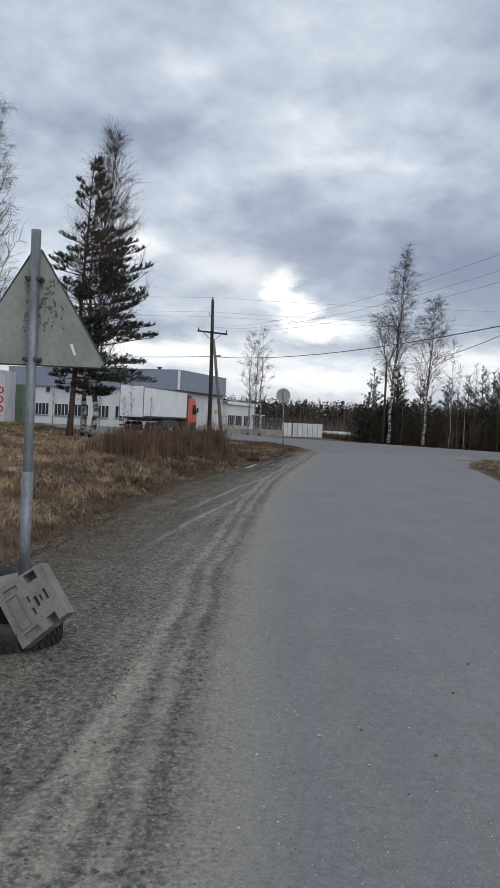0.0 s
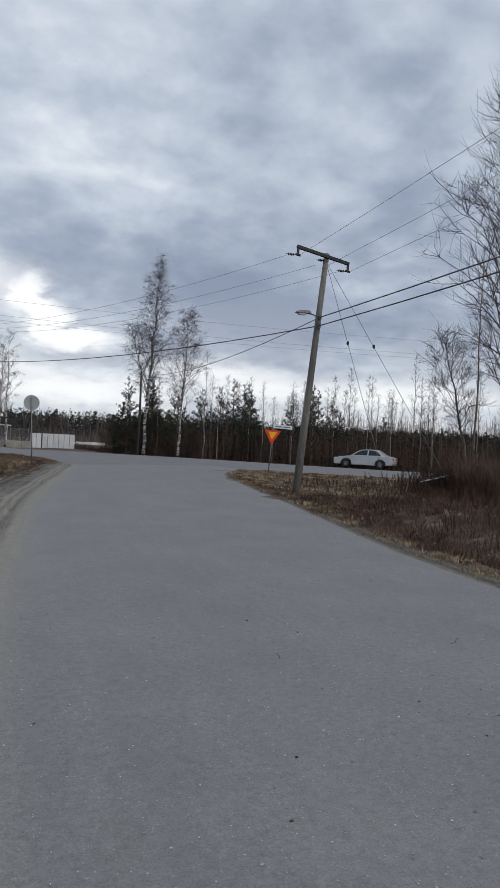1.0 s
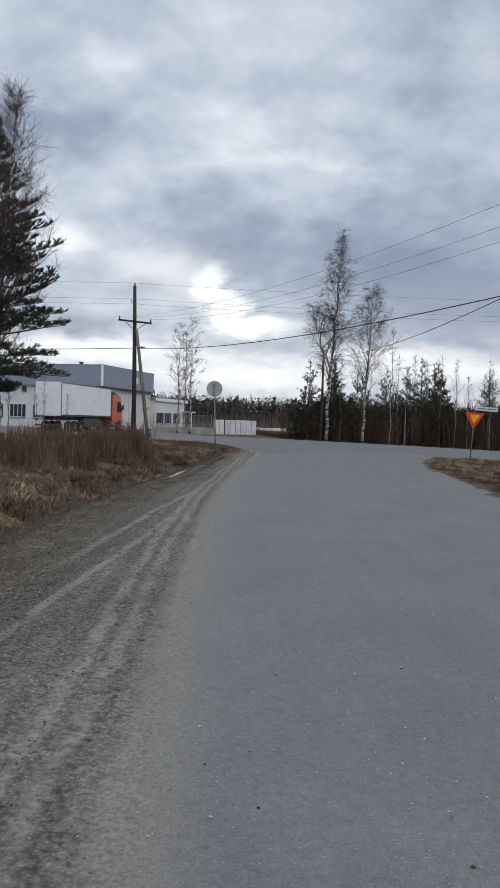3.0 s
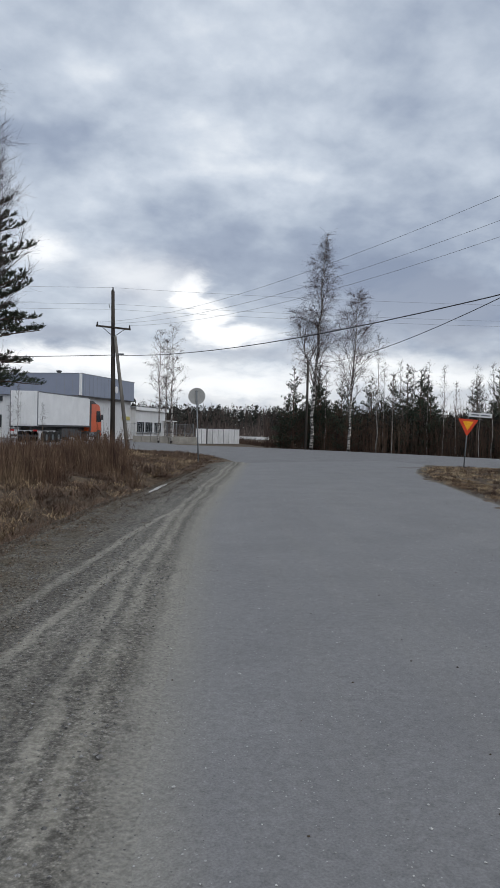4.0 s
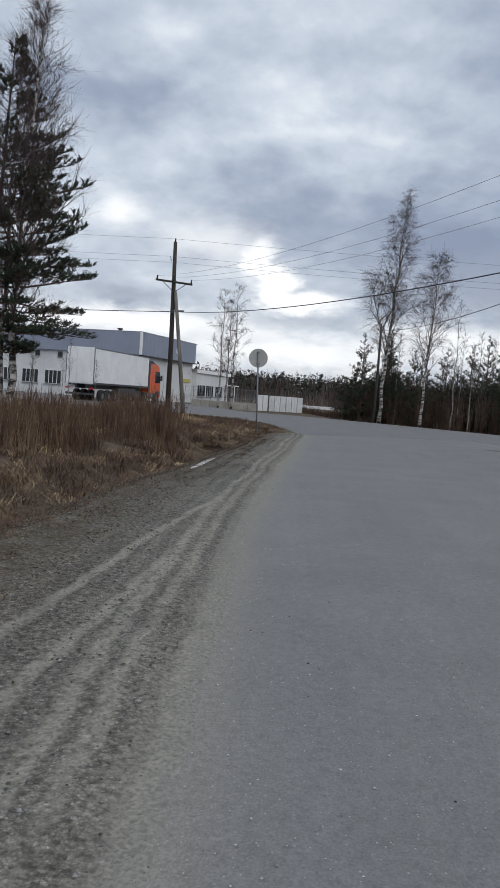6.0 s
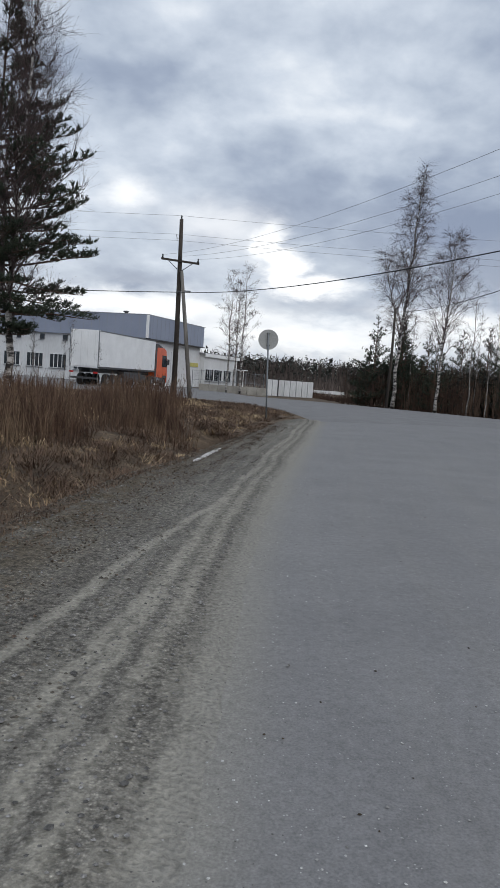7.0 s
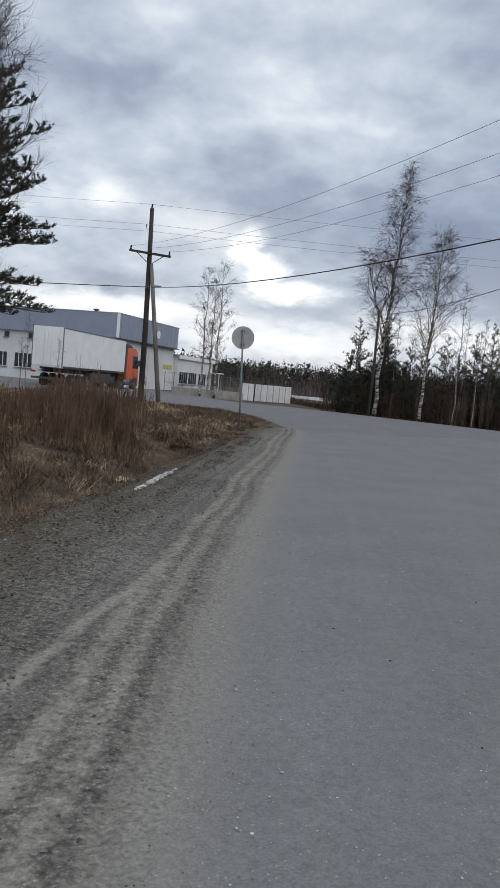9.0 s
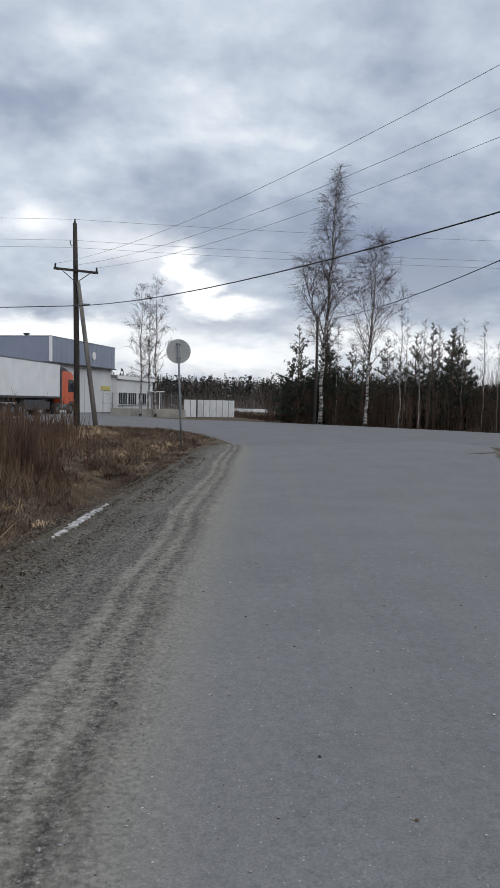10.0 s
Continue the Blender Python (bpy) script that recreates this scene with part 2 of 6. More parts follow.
M_steel_dark = mat("dark_steel", [(0.05, 0.052, 0.055), (0.10, 0.10, 0.105)], 5, 0.6, 0.1, 40, 0.15, metal=0.4)
M_wire = mat("overhead_wire", [(0.17, 0.175, 0.185), (0.22, 0.225, 0.235)], 2, 0.6, 0)
M_cable = mat("black_cable", [(0.02, 0.021, 0.024), (0.035, 0.036, 0.04)], 2, 0.6, 0)
M_rubber = mat("tyre_rubber", [(0.016, 0.016, 0.016), (0.035, 0.034, 0.033)], 8, 0.85, 0.3, 50, 0.2)
M_plastic = mat("grey_recycled_plastic", [(0.125, 0.124, 0.112), (0.172, 0.17, 0.157), (0.20, 0.20, 0.185)], 7, 0.75, 0.2, 60, 0.15)
M_hole = mat("dark_recess", [(0.012, 0.012, 0.012), (0.025, 0.024, 0.022)], 5, 0.9, 0)
M_orange = mat("orange_cab_paint", [(0.52, 0.070, 0.012), (0.62, 0.098, 0.02)], 1.5, 0.35, 0.02, 20, 0.06, spec=0.5)
M_cladding = mat("blue_grey_cladding", [(0.215, 0.245, 0.315), (0.245, 0.275, 0.35)], 0.5, 0.55, 0.05, 8, 0.05)
M_wall_white = mat("white_wall_panels", [(0.50, 0.51, 0.52), (0.60, 0.61, 0.62)], 0.4, 0.7, 0.08, 6, 0.07, stretch=(1, 1, 0.4))
M_roof = mat("grey_roof_sheet", [(0.20, 0.21, 0.23), (0.27, 0.28, 0.30)], 0.6, 0.6, 0.1, 8, 0.1)
M_glass = glass_dark("window_glass")
M_concrete = mat("concrete", [(0.24, 0.225, 0.20), (0.36, 0.345, 0.31)], 1.2, 0.9, 0.3, 22, 0.15)
M_car = mat("silver_white_car_paint", [(0.40, 0.42, 0.44), (0.47, 0.49, 0.51)], 1, 0.3, 0.0, 10, 0.03, metal=0.2, spec=0.5)
M_green = mat("green_container_paint", [(0.085, 0.13, 0.09), (0.12, 0.175, 0.125)], 1, 0.6, 0.1, 10, 0.12)
M_blue = mat("blue_print", [(0.03, 0.09, 0.38), (0.05, 0.14, 0.5)], 1, 0.5, 0)
M_print_red = mat("red_print", [(0.5, 0.03, 0.04), (0.6, 0.05, 0.05)], 1, 0.5, 0)
M_grit = mat("pale_grit", [(0.20, 0.20, 0.195), (0.30, 0.296, 0.29), (0.42, 0.415, 0.41)], 30, 0.9, 0, 60, 0.2, island=0.5)
M_clod = mat("dark_clods", [(0.060, 0.052, 0.042), (0.105, 0.094, 0.078), (0.17, 0.152, 0.126)], 20, 0.95, 0, 60, 0.3, island=0.5)
M_ice = mat("old_ice", [(0.20, 0.185, 0.165), (0.38, 0.37, 0.36), (0.62, 0.62, 0.62)], 5, 0.5, 0.5, 40, 0.2)
M_stone = mat("pebbles", [(0.055, 0.054, 0.052), (0.13, 0.127, 0.123), (0.24, 0.235, 0.23)], 30, 0.9, 0, 60, 0.2, island=0.5)
M_leaf = mat("dead_leaves", [(0.03, 0.024, 0.018), (0.07, 0.05, 0.032)], 10, 0.9, 0, 40, 0.2, island=0.5)
M_lamp_glass = mat("lamp_bowl", [(0.45, 0.47, 0.48), (0.55, 0.57, 0.58)], 3, 0.3, 0)
M_redlamp = mat("red_lamp_lens", [(0.35, 0.02, 0.02), (0.45, 0.03, 0.03)], 9, 0.3, 0)


def streaked(name, darks, lights, dust, gravelly, rough=0.95, sheen=0.15):
    """Road surface: streaks along the travel direction from UV metres, grain and grit."""
    m = bpy.data.materials.new(name)
    m.use_nodes = True
    n, l = m.node_tree.nodes, m.node_tree.links
    b = n["Principled BSDF"]
    b.inputs["Roughness"].default_value, b.inputs["Specular IOR Level"].default_value = rough, sheen
    tc = n.new("ShaderNodeTexCoord")

    def noise_of(sx, sy, scale, detail=5, socket="UV"):
        mp = n.new("ShaderNodeMapping")
        mp.inputs["Scale"].default_value = (sx, sy, 1)
        l.new(tc.outputs[socket], mp.inputs[0])
        t = n.new("ShaderNodeTexNoise")
        t.inputs["Scale"].default_value, t.inputs["Detail"].default_value, t.inputs["Roughness"].default_value = scale, detail, 0.6
        l.new(mp.outputs[0], t.inputs[0])
        return t.outputs[0]

    def ramp_of(fac, stops):
        r = n.new("ShaderNodeValToRGB")
        while len(r.color_ramp.elements) < len(stops):
            r.color_ramp.elements.new(0.5)
        for e, (p, c) in zip(r.color_ramp.elements, stops):
            e.position, e.color = p, (*c, 1)
        l.new(fac, r.inputs[0])
        return r.outputs[0]

    def blend(kind, fac, a, c):
        x = n.new("ShaderNodeMix")
        x.data_type, x.blend_type = "RGBA", kind
        for s, v in ((x.inputs[0], fac), (x.inputs[6], a), (x.inputs[7], c)):
            if isinstance(v, (int, float)):
                s.default_value = v
            elif isinstance(v, tuple):
                s.default_value = (*v, 1)
            else:
                l.new(v, s)
        return x.outputs[2]

    sp = n.new("ShaderNodeSeparateXYZ")
    l.new(tc.outputs["UV"], sp.inputs[0])

    def calc(op, a, c):
        x = n.new("ShaderNodeMath")
        x.operation = op
        for s, v in zip(x.inputs, (a, c)):
            if isinstance(v, (int, float)):
                s.default_value = v
            else:
                l.new(v, s)
        return x.outputs[0]

    base = ramp_of(noise_of(1, 1, 0.8, 6, "Object"), [(0.35, darks), (0.65, lights)])
    tracks = ramp_of(noise_of(3.2, 0.10, 1.0, 4), [(0.47, (0, 0, 0)), (0.60, (1, 1, 1))])
    patchy = ramp_of(noise_of(1, 1, 1.7, 5, "Object"), [(0.33, (0.5, 0.5, 0.5)), (0.52, (1, 1, 1))])
    col = blend("MIX", blend("MULTIPLY", 1.0, tracks, patchy) if gravelly else blend("MULTIPLY", 1.0, tracks, (0.10, 0.10, 0.10)), base, dust)
    if gravelly:
        off = calc("ADD", calc("MULTIPLY", calc("SUBTRACT", noise_of(0.0, 0.22, 1.0, 2), 0.5), 0.34), calc("MULTIPLY", calc("SUBTRACT", noise_of(3.0, 1.2, 2.0, 4), 0.5), 0.07))
        place = calc("MULTIPLY", calc("ADD", calc("ADD", sp.outputs[0], 0.09), off), 1 / 2.6)
        bands = [(0.0, 1.0), (0.20, 0.95), (0.27, 0.42), (0.33, 0.50), (0.38, 0.14), (0.43, 0.18), (0.48, 0.72), (0.53, 0.66), (0.58, 0.18), (0.63, 0.22), (0.67, 0.80), (0.73, 0.78), (0.78, 0.22), (0.90, 0.12), (0.95, 0.30), (1.00, 0.28), (1.05, 0.08), (1.22, 0.04)]
        lanes = ramp_of(place, [(p / 2.6, (v, v, v)) for p, v in bands])
        lanes = blend("MULTIPLY", 1.0, lanes, ramp_of(noise_of(1.0, 0.75, 11.0, 5), [(0.34, (0.35, 0.35, 0.35)), (0.50, (1, 1, 1))]))
        wobble = calc("MULTIPLY", calc("SUBTRACT", noise_of(0.0, 0.5, 1.0, 3), 0.5), 0.16)
        for start, drift in ((29.0, 0.094), (32.5, 0.108), (17.5, 0.080)):
            away = calc("ABSOLUTE", calc("SUBTRACT", calc("ADD", calc("ADD", sp.outputs[0], wobble), calc("MULTIPLY", calc("SUBTRACT", sp.outputs[1], start), drift)), 0.54), 0.0)
            one = ramp_of(away, [(0.0, (0.9, 0.9, 0.9)), (0.035, (0.75, 0.75, 0.75)), (0.075, (0, 0, 0))])
            span = ramp_of(calc("MULTIPLY", calc("SUBTRACT", start, sp.outputs[1]), 0.1), [(0.0, (0, 0, 0)), (0.15, (1, 1, 1)), (0.7, (0.8, 0.8, 0.8)), (0.95, (0, 0, 0))])
            lanes = blend("LIGHTEN", 1.0, lanes, blend("MULTIPLY", 1.0, one, span))
        col = blend("MIX", 0.25, base, col)
        thin = ramp_of(place, [(0.42, (0, 0, 0)), (0.80, (1, 1, 1))])
        col = blend("MIX", blend("MULTIPLY", 1.0, thin, ramp_of(noise_of(1, 1, 3.0, 6, "Object"), [(0.36, (0.3, 0.3, 0.3)), (0.56, (1, 1, 1))])), col, (0.102, 0.084, 0.060))
    if not gravelly:
        e = n.new("ShaderNodeMapRange")
        e.inputs["From Min"].default_value, e.inputs["From Max"].default_value = 0.0, 0.42
        e.interpolation_type = "SMOOTHSTEP"
        e.inputs["To Min"].default_value, e.inputs["To Max"].default_value = 1.0, 0.0
        l.new(sp.outputs[0], e.inputs["Value"])
        ee = n.new("ShaderNodeMath")
        ee.operation = "MULTIPLY"
        l.new(e.outputs[0], ee.inputs[0])
        l.new(ramp_of(noise_of(2.0, 0.7, 1.5, 5), [(0.30, (0.75, 0.75, 0.75)), (0.62, (1, 1, 1))]), ee.inputs[1])
        col = blend("MIX", ee.outputs[0], col, dust)
        for socket, bare, dusty in (("Roughness", rough, 0.95), ("Specular IOR Level", sheen, 0.15)):
            dull = n.new("ShaderNodeMapRange")
            dull.inputs["To Min"].default_value, dull.inputs["To Max"].default_value = bare, dusty
            l.new(ee.outputs[0], dull.inputs["Value"])
            l.new(dull.outputs[0], b.inputs[socket])
        col = blend("MULTIPLY", 1.0, col, ramp_of(noise_of(1, 1, 22.0, 4, "Object"), [(0.32, (0.86, 0.86, 0.86)), (0.5, (1, 1, 1)), (0.68, (1.10, 1.10, 1.10))]))
    if gravelly:
        # stones: cells of differing grey, half sunk where dust lies; gaps carry painted shade
        for size, strength in ((52, 0.40), (95, 0.45)):
            cell = n.new("ShaderNodeTexVoronoi")
            cell.inputs["Scale"].default_value = size
            l.new(tc.outputs["Object"], cell.inputs[0])
            ch = n.new("ShaderNodeSeparateXYZ")
            l.new(cell.outputs["Color"], ch.inputs[0])
            tone = ramp_of(ch.outputs[0], [(0.0, (0.42, 0.42, 0.41)), (0.5, (0.95, 0.95, 0.94)), (0.85, (1.35, 1.34, 1.32)), (1.0, (1.9, 1.88, 1.84))])
            gaps = ramp_of(cell.outputs["Distance"], [(0.30, (1, 1, 1)), (0.62, (0.35, 0.34, 0.33))])
            col = blend("MULTIPLY", strength, col, blend("MULTIPLY", 1.0, tone, gaps))
        col = blend("MULTIPLY", 1.0, col, (1.25, 1.25, 1.25))
        # crumbled surface: crevice shade put into the colour, smoother where dust has packed
        crevice_shade = ramp_of(noise_of(1, 1, 24.0, 5, "Object"), [(0.36, (0.50, 0.50, 0.49)), (0.50, (1.0, 1.0, 1.0)), (0.66, (1.25, 1.25, 1.23))])
        col = blend("MULTIPLY", 0.95, col, crevice_shade)
        col = blend("MIX", blend("MULTIPLY", 1.0, blend("MULTIPLY", 1.0, lanes, patchy), (0.92, 0.92, 0.92)), col, dust)
        col = blend("MULTIPLY", 0.35, col, crevice_shade)
    if gravelly:
        # a dusty margin along the asphalt
        margin = ramp_of(calc("ADD", sp.outputs[0], calc("MULTIPLY", calc("SUBTRACT", noise_of(1.0, 1.0, 6.0, 5), 0.5), 0.16)), [(0.05, (0.9, 0.9, 0.9)), (0.25, (0, 0, 0))])
        col = blend("MIX", margin, col, (0.232, 0.224, 0.203))
    grain = noise_of(1, 1, 90 if not gravelly else 42, 3, "Object")
    col = blend("MULTIPLY", 1.0, col, ramp_of(grain, [(0.3, (0.70, 0.70, 0.70)), (0.5, (0.98, 0.98, 0.98)), (0.72, (1.26, 1.26, 1.25))] if gravelly else [(0.3, (0.78, 0.78, 0.78)), (0.5, (0.99, 0.99, 0.99)), (0.72, (1.22, 1.22, 1.22))]))
    v = n.new("ShaderNodeTexVoronoi")
    v.inputs["Scale"].default_value = 38 if not gravelly else 26
    l.new(tc.outputs["Object"], v.inputs[0])
    grit = ramp_of(v.outputs["Distance"], [(0.10, (1, 1, 1)), (0.17, (0, 0, 0))])
    keep = n.new("ShaderNodeSeparateXYZ")
    l.new(v.outputs["Color"], keep.inputs[0])
    rare = ramp_of(keep.outputs[0], [(0.72, (0, 0, 0)), (0.74, (1, 1, 1))])
    col = blend("MIX", blend("MULTIPLY", 1.0, grit, rare), col, (0.34, 0.34, 0.335) if not gravelly else (0.085, 0.082, 0.08))
    l.new(col, b.inputs["Base Color"])
    bp = n.new("ShaderNodeBump")
    bp.inputs["Strength"].default_value, bp.inputs["Distance"].default_value = (1.0 if gravelly else 0.45), (0.02 if gravelly else 0.012)
    l.new(grain, bp.inputs["Height"])
    l.new(bp.outputs[0], b.inputs["Normal"])
    return m


M_asphalt = streaked("worn_asphalt", (0.157, 0.156, 0.160), (0.182, 0.181, 0.184), (0.232, 0.224, 0.203), False, 0.78, 0.38)
M_asphalt_main = streaked("main_road_asphalt", (0.165, 0.165, 0.170), (0.195, 0.195, 0.20), (0.25, 0.24, 0.22), False, 0.95, 0.10)
M_gravel = streaked("gravel_shoulder", (0.120, 0.114, 0.105), (0.172, 0.164, 0.152), (0.312, 0.296, 0.254), True)
M_verge = streaked("dirty_gravel_verge", (0.075, 0.062, 0.050), (0.115, 0.096, 0.078), (0.165, 0.145, 0.118), True)

# ---- geometry helpers ----


class Geo:
    """Vertices and faces of one mesh."""

    def __init__(self):
        self.v, self.f = [], []

    def add(self, verts, faces):
        o = len(self.v)
        self.v.extend(tuple(p) for p in verts)
        self.f.extend(tuple(i + o for i in f) for f in faces)
        return self

    def box(self, c, s, m=None):
        x, y, z = (k / 2 for k in s)
        vs = [Vector((sx * x, sy * y, sz * z)) for sx in (-1, 1) for sy in (-1, 1) for sz in (-1, 1)]
        vs = [(m @ p if m else p) + Vector(c) for p in vs]
        return self.add(vs, [(0, 1, 3, 2), (4, 6, 7, 5), (0, 4, 5, 1), (2, 3, 7, 6), (0, 2, 6, 4), (1, 5, 7, 3)])

    def tube(self, pts, radii, sides=6, cap=True):
        pts = [Vector(p) for p in pts]
        o = len(self.v)
        ax = (pts[-1] - pts[0]).normalized()
        ref = Vector((1, 0, 0)) if abs(ax.x) < 0.8 else Vector((0, 1, 0))
        for i, p in enumerate(pts):
            d = (pts[min(i + 1, len(pts) - 1)] - pts[max(i - 1, 0)])
            d = d.normalized() if d.length > 1e-9 else ax
            a = d.cross(ref)
            a = a.normalized() if a.length > 1e-6 else d.orthogonal().normalized()
            b = d.cross(a)
            r = radii[i] if isinstance(radii, (list, tuple)) else radii
            for k in range(sides):
                w = 2 * math.pi * k / sides
                self.v.append(tuple(p + a * (r * math.cos(w)) + b * (r * math.sin(w))))
        for i in range(len(pts) - 1):
            for k in range(sides):
                q = (k + 1) % sides
                self.f.append((o + i * sides + k, o + i * sides + q, o + (i + 1) * sides + q, o + (i + 1) * sides + k))
        if cap:
            self.f.append(tuple(o + k for k in reversed(range(sides))))
            self.f.append(tuple(o + (len(pts) - 1) * sides + k for k in range(sides)))
        return self

    def prism(self, outline, axis, a, b):
        """A closed outline (two coordinates) drawn out along an axis from a to b."""
        def at(p, w):
            return {"x": (w, p[0], p[1]), "y": (p[0], w, p[1]), "z": (p[0], p[1], w)}[axis]
        k = len(outline)
        vs = [at(p, a) for p in outline] + [at(p, b) for p in outline]
        return self.add(vs, [tuple(range(k))[::-1], tuple(range(k, 2 * k))] + [(i, (i + 1) % k, k + (i + 1) % k, k + i) for i in range(k)])

    def lathe(self, profile, axis="z", n=20, c=(0, 0, 0)):
        """A profile of (radius, height) turned round an axis; closed on itself."""
        k = len(profile)
        vs = []
        for j in range(n):
            w = 2 * math.pi * j / n
            for r, h in profile:
                p = (r * math.cos(w), r * math.sin(w), h)
                p = {"z": p, "x": (p[2], p[0], p[1]), "y": (p[0], p[2], p[1])}[axis]
                vs.append((p[0] + c[0], p[1] + c[1], p[2] + c[2]))
        fs = [(j * k + i, ((j + 1) % n) * k + i, ((j + 1) % n) * k + (i + 1) % k, j * k + (i + 1) % k) for j in range(n) for i in range(k)]
        return self.add(vs, fs)


def mesh_of(name, geo, material, bevel=0.0, smooth=False):
    me = bpy.data.meshes.new(name)
    me.from_pydata(geo.v, [], geo.f)
    bm = bmesh.new()
    if bevel or len(geo.f) < 4000:
        bm.from_mesh(me)
        bmesh.ops.recalc_face_normals(bm, faces=bm.faces)
        if bevel:
            bmesh.ops.bevel(bm, geom=[e for e in bm.edges if e.calc_face_angle(0) > 0.5], offset=bevel, segments=2, affect="EDGES", profile=0.7, clamp_overlap=True)
        bm.to_mesh(me)
    bm.free()
    me.materials.append(material)
    if smooth:
        me.polygons.foreach_set("use_smooth", [True] * len(me.polygons))
    return me


def thing(name, at, label, category, group="", rz=0.0, rx=0.0, ry=0.0, kind=""):
    e = new(name)
    e.matrix_basis = pose(*at, rx, ry, rz)
    return tagged(e, label, category, group, kind)


def part(name, geo, material, parent, label="", bevel=0.0, smooth=False):
    ob = new(name, mesh_of(name, geo, material, bevel, smooth))
    ob.parent = parent
    return tagged(ob, label)


def single(name, geo, material, label, category, group="", kind="", bevel=0.0, smooth=False):
    ob = new(name, mesh_of(name, geo, material, bevel, smooth))
    return tagged(ob, label, category, group, kind)


def lerp_table(table, y):
    return float(np.interp(y, [p[0] for p in table], [p[1] for p in table]))


# ---- plan ----
LEFT_EDGE = [(-12, 0.3), (2.8, 0.2), (5.4, 0.08), (9.4, 0.02), (12, 0.10), (15, 0.15), (17, 0.18), (18.7, 0.28), (21.5, 0.48), (25, 0.80), (28.6, 1.16), (34, 1.62), (38.8, 2.12)]
RIGHT_EDGE = [(-12, 5.6), (8.5, 5.6), (11, 5.68), (14, 6.05), (18.3, 6.65), (24, 7.3), (31, 8.2), (34, 8.8), (36.6, 9.64), (38.7, 10.57), (41, 11.35), (44, 12.0)]
GRASS_EDGE = [(-12, -2.5), (8, -2.25), (11.6, -2.22), (15.7, -2.1), (18.9, -1.8), (21, -1.6), (23, -1.2), (25, -0.95), (28.8, -0.4), (37, 0.5), (40, 1.35), (44, 1.1), (50.5, -0.4), (54.3, -2.7), (55.8, -5), (58, -20), (60, -60)]
ROAD_NEAR = [(-90, 61), (-45, 59), (-20, 57.4), (-5, 55.8), (-2.6, 54.3), (-0.2, 50.6), (1.2, 44.8), (1.7, 40.6), (2.1, 38.9), (6, 41.4), (9.75, 43.9), (10.6, 42.4), (12.5, 40.6), (15.5, 38.8), (22, 35), (40, 24.5), (90, -8)]
ROAD_FAR = [(-90, 96), (-45, 93), (-30, 91), (-9, 89), (-5.5, 82), (-3.2, 74), (-1.5, 71), (3.5, 69.6), (9.2, 65), (15.5, 58.6), (19.2, 53.5), (25, 48), (40, 38), (90, 6)]


def ramp01(x):
    x = min(1.0, max(0.0, x))
    return x * x * (3 - 2 * x)


def ground_z(x, y):
    """Height of the bare ground."""
    z = 0.0
    z += 0.55 * ramp01((-x - 12.5) / 6) * ramp01((58 - y) / 8) * ramp01((y - 14) / 16)
    edge = lerp_table(GRASS_EDGE, min(y, 40.0))
    if y < 40:
        d = edge - x
        z -= 0.17 * math.exp(-((d - 0.75) / 0.38) ** 2) * ramp01((36 - y) / 6)
        z += 0.14 * ramp01((d - 1.1) / 1.6) * ramp01((44 - y) / 8)
    z -= 0.50 * math.exp(-((x + 1.55) / 0.6) ** 2 - ((y - 28.8) / 1.7) ** 2)
    right = lerp_table(RIGHT_EDGE, min(y, 44.0))
    if y < 30:
        d = x - right
        z -= 0.35 * math.exp(-((d - 3.2) / 1.2) ** 2) * ramp01((24 - y) / 8)
    z -= 0.20 * ramp01((x - right - 0.6) / 1.6) * ramp01((36 - y) / 8)
    far_road = float(np.interp(x, [p[0] for p in ROAD_FAR], [p[1] for p in ROAD_FAR]))
    z -= 0.25 * ramp01((y - far_road - 0.8) / 2.5) * ramp01((x - 4) / 3)
    near_path = -2.6 < x < 6.2 and y < 45
    near_road = float(np.interp(x, [p[0] for p in ROAD_NEAR], [p[1] for p in ROAD_NEAR]))
    rough_amount = 0.0 if near_path or near_road - 1.5 < y < far_road + 1.0 else 0.15 if x < -3 else 0.08
    if rough_amount:
        z += rough_amount * (noise.noise(Vector((x * 0.7, y * 0.7, 0.3))) + 0.5 * noise.noise(Vector((x * 1.9, y * 1.9, 4.3)))) * ramp01((70 - y) / 20)
    return z - 0.03


def grid_sheet(xs, ys, fz):
    g = Geo()
    g.v = [(x, y, fz(x, y)) for y in ys for x in xs]
    k = len(xs)
    g.f = [(j * k + i, j * k + i + 1, (j + 1) * k + i + 1, (j + 1) * k + i) for j in range(len(ys) - 1) for i in range(k - 1)]
    return g


def uv_strip(name, rows, material, label, category, kind="structure"):
    """A strip from rows of points (all rows alike in length); UV in metres: across, along."""
    k = len(rows[0])
    verts = [p for r in rows for p in r]
    faces = [(j * k + i, j * k + i + 1, (j + 1) * k + i + 1, (j + 1) * k + i) for j in range(len(rows) - 1) for i in range(k - 1)]
    me = bpy.data.meshes.new(name)
    me.from_pydata(verts, [], faces)
    uv = me.uv_layers.new(name="metres")
    across = [[0.0] for _ in rows]
    for r, a in zip(rows, across):
        for i in range(1, k):
            a.append(a[-1] + (Vector(r[i]) - Vector(r[i - 1])).length)
    along = [0.0]
    for j in range(1, len(rows)):
        along.append(along[-1] + (Vector(rows[j][0]) - Vector(rows[j - 1][0])).length)
    data = []
    for p in me.polygons:
        for vi in p.vertices:
            data += [across[vi // k][vi % k], along[vi // k]]
    uv.data.foreach_set("uv", data)
    me.polygons.foreach_set("use_smooth", [True] * len(me.polygons))
    me.materials.append(material)
    return tagged(new(name, me), label, category, "", kind)


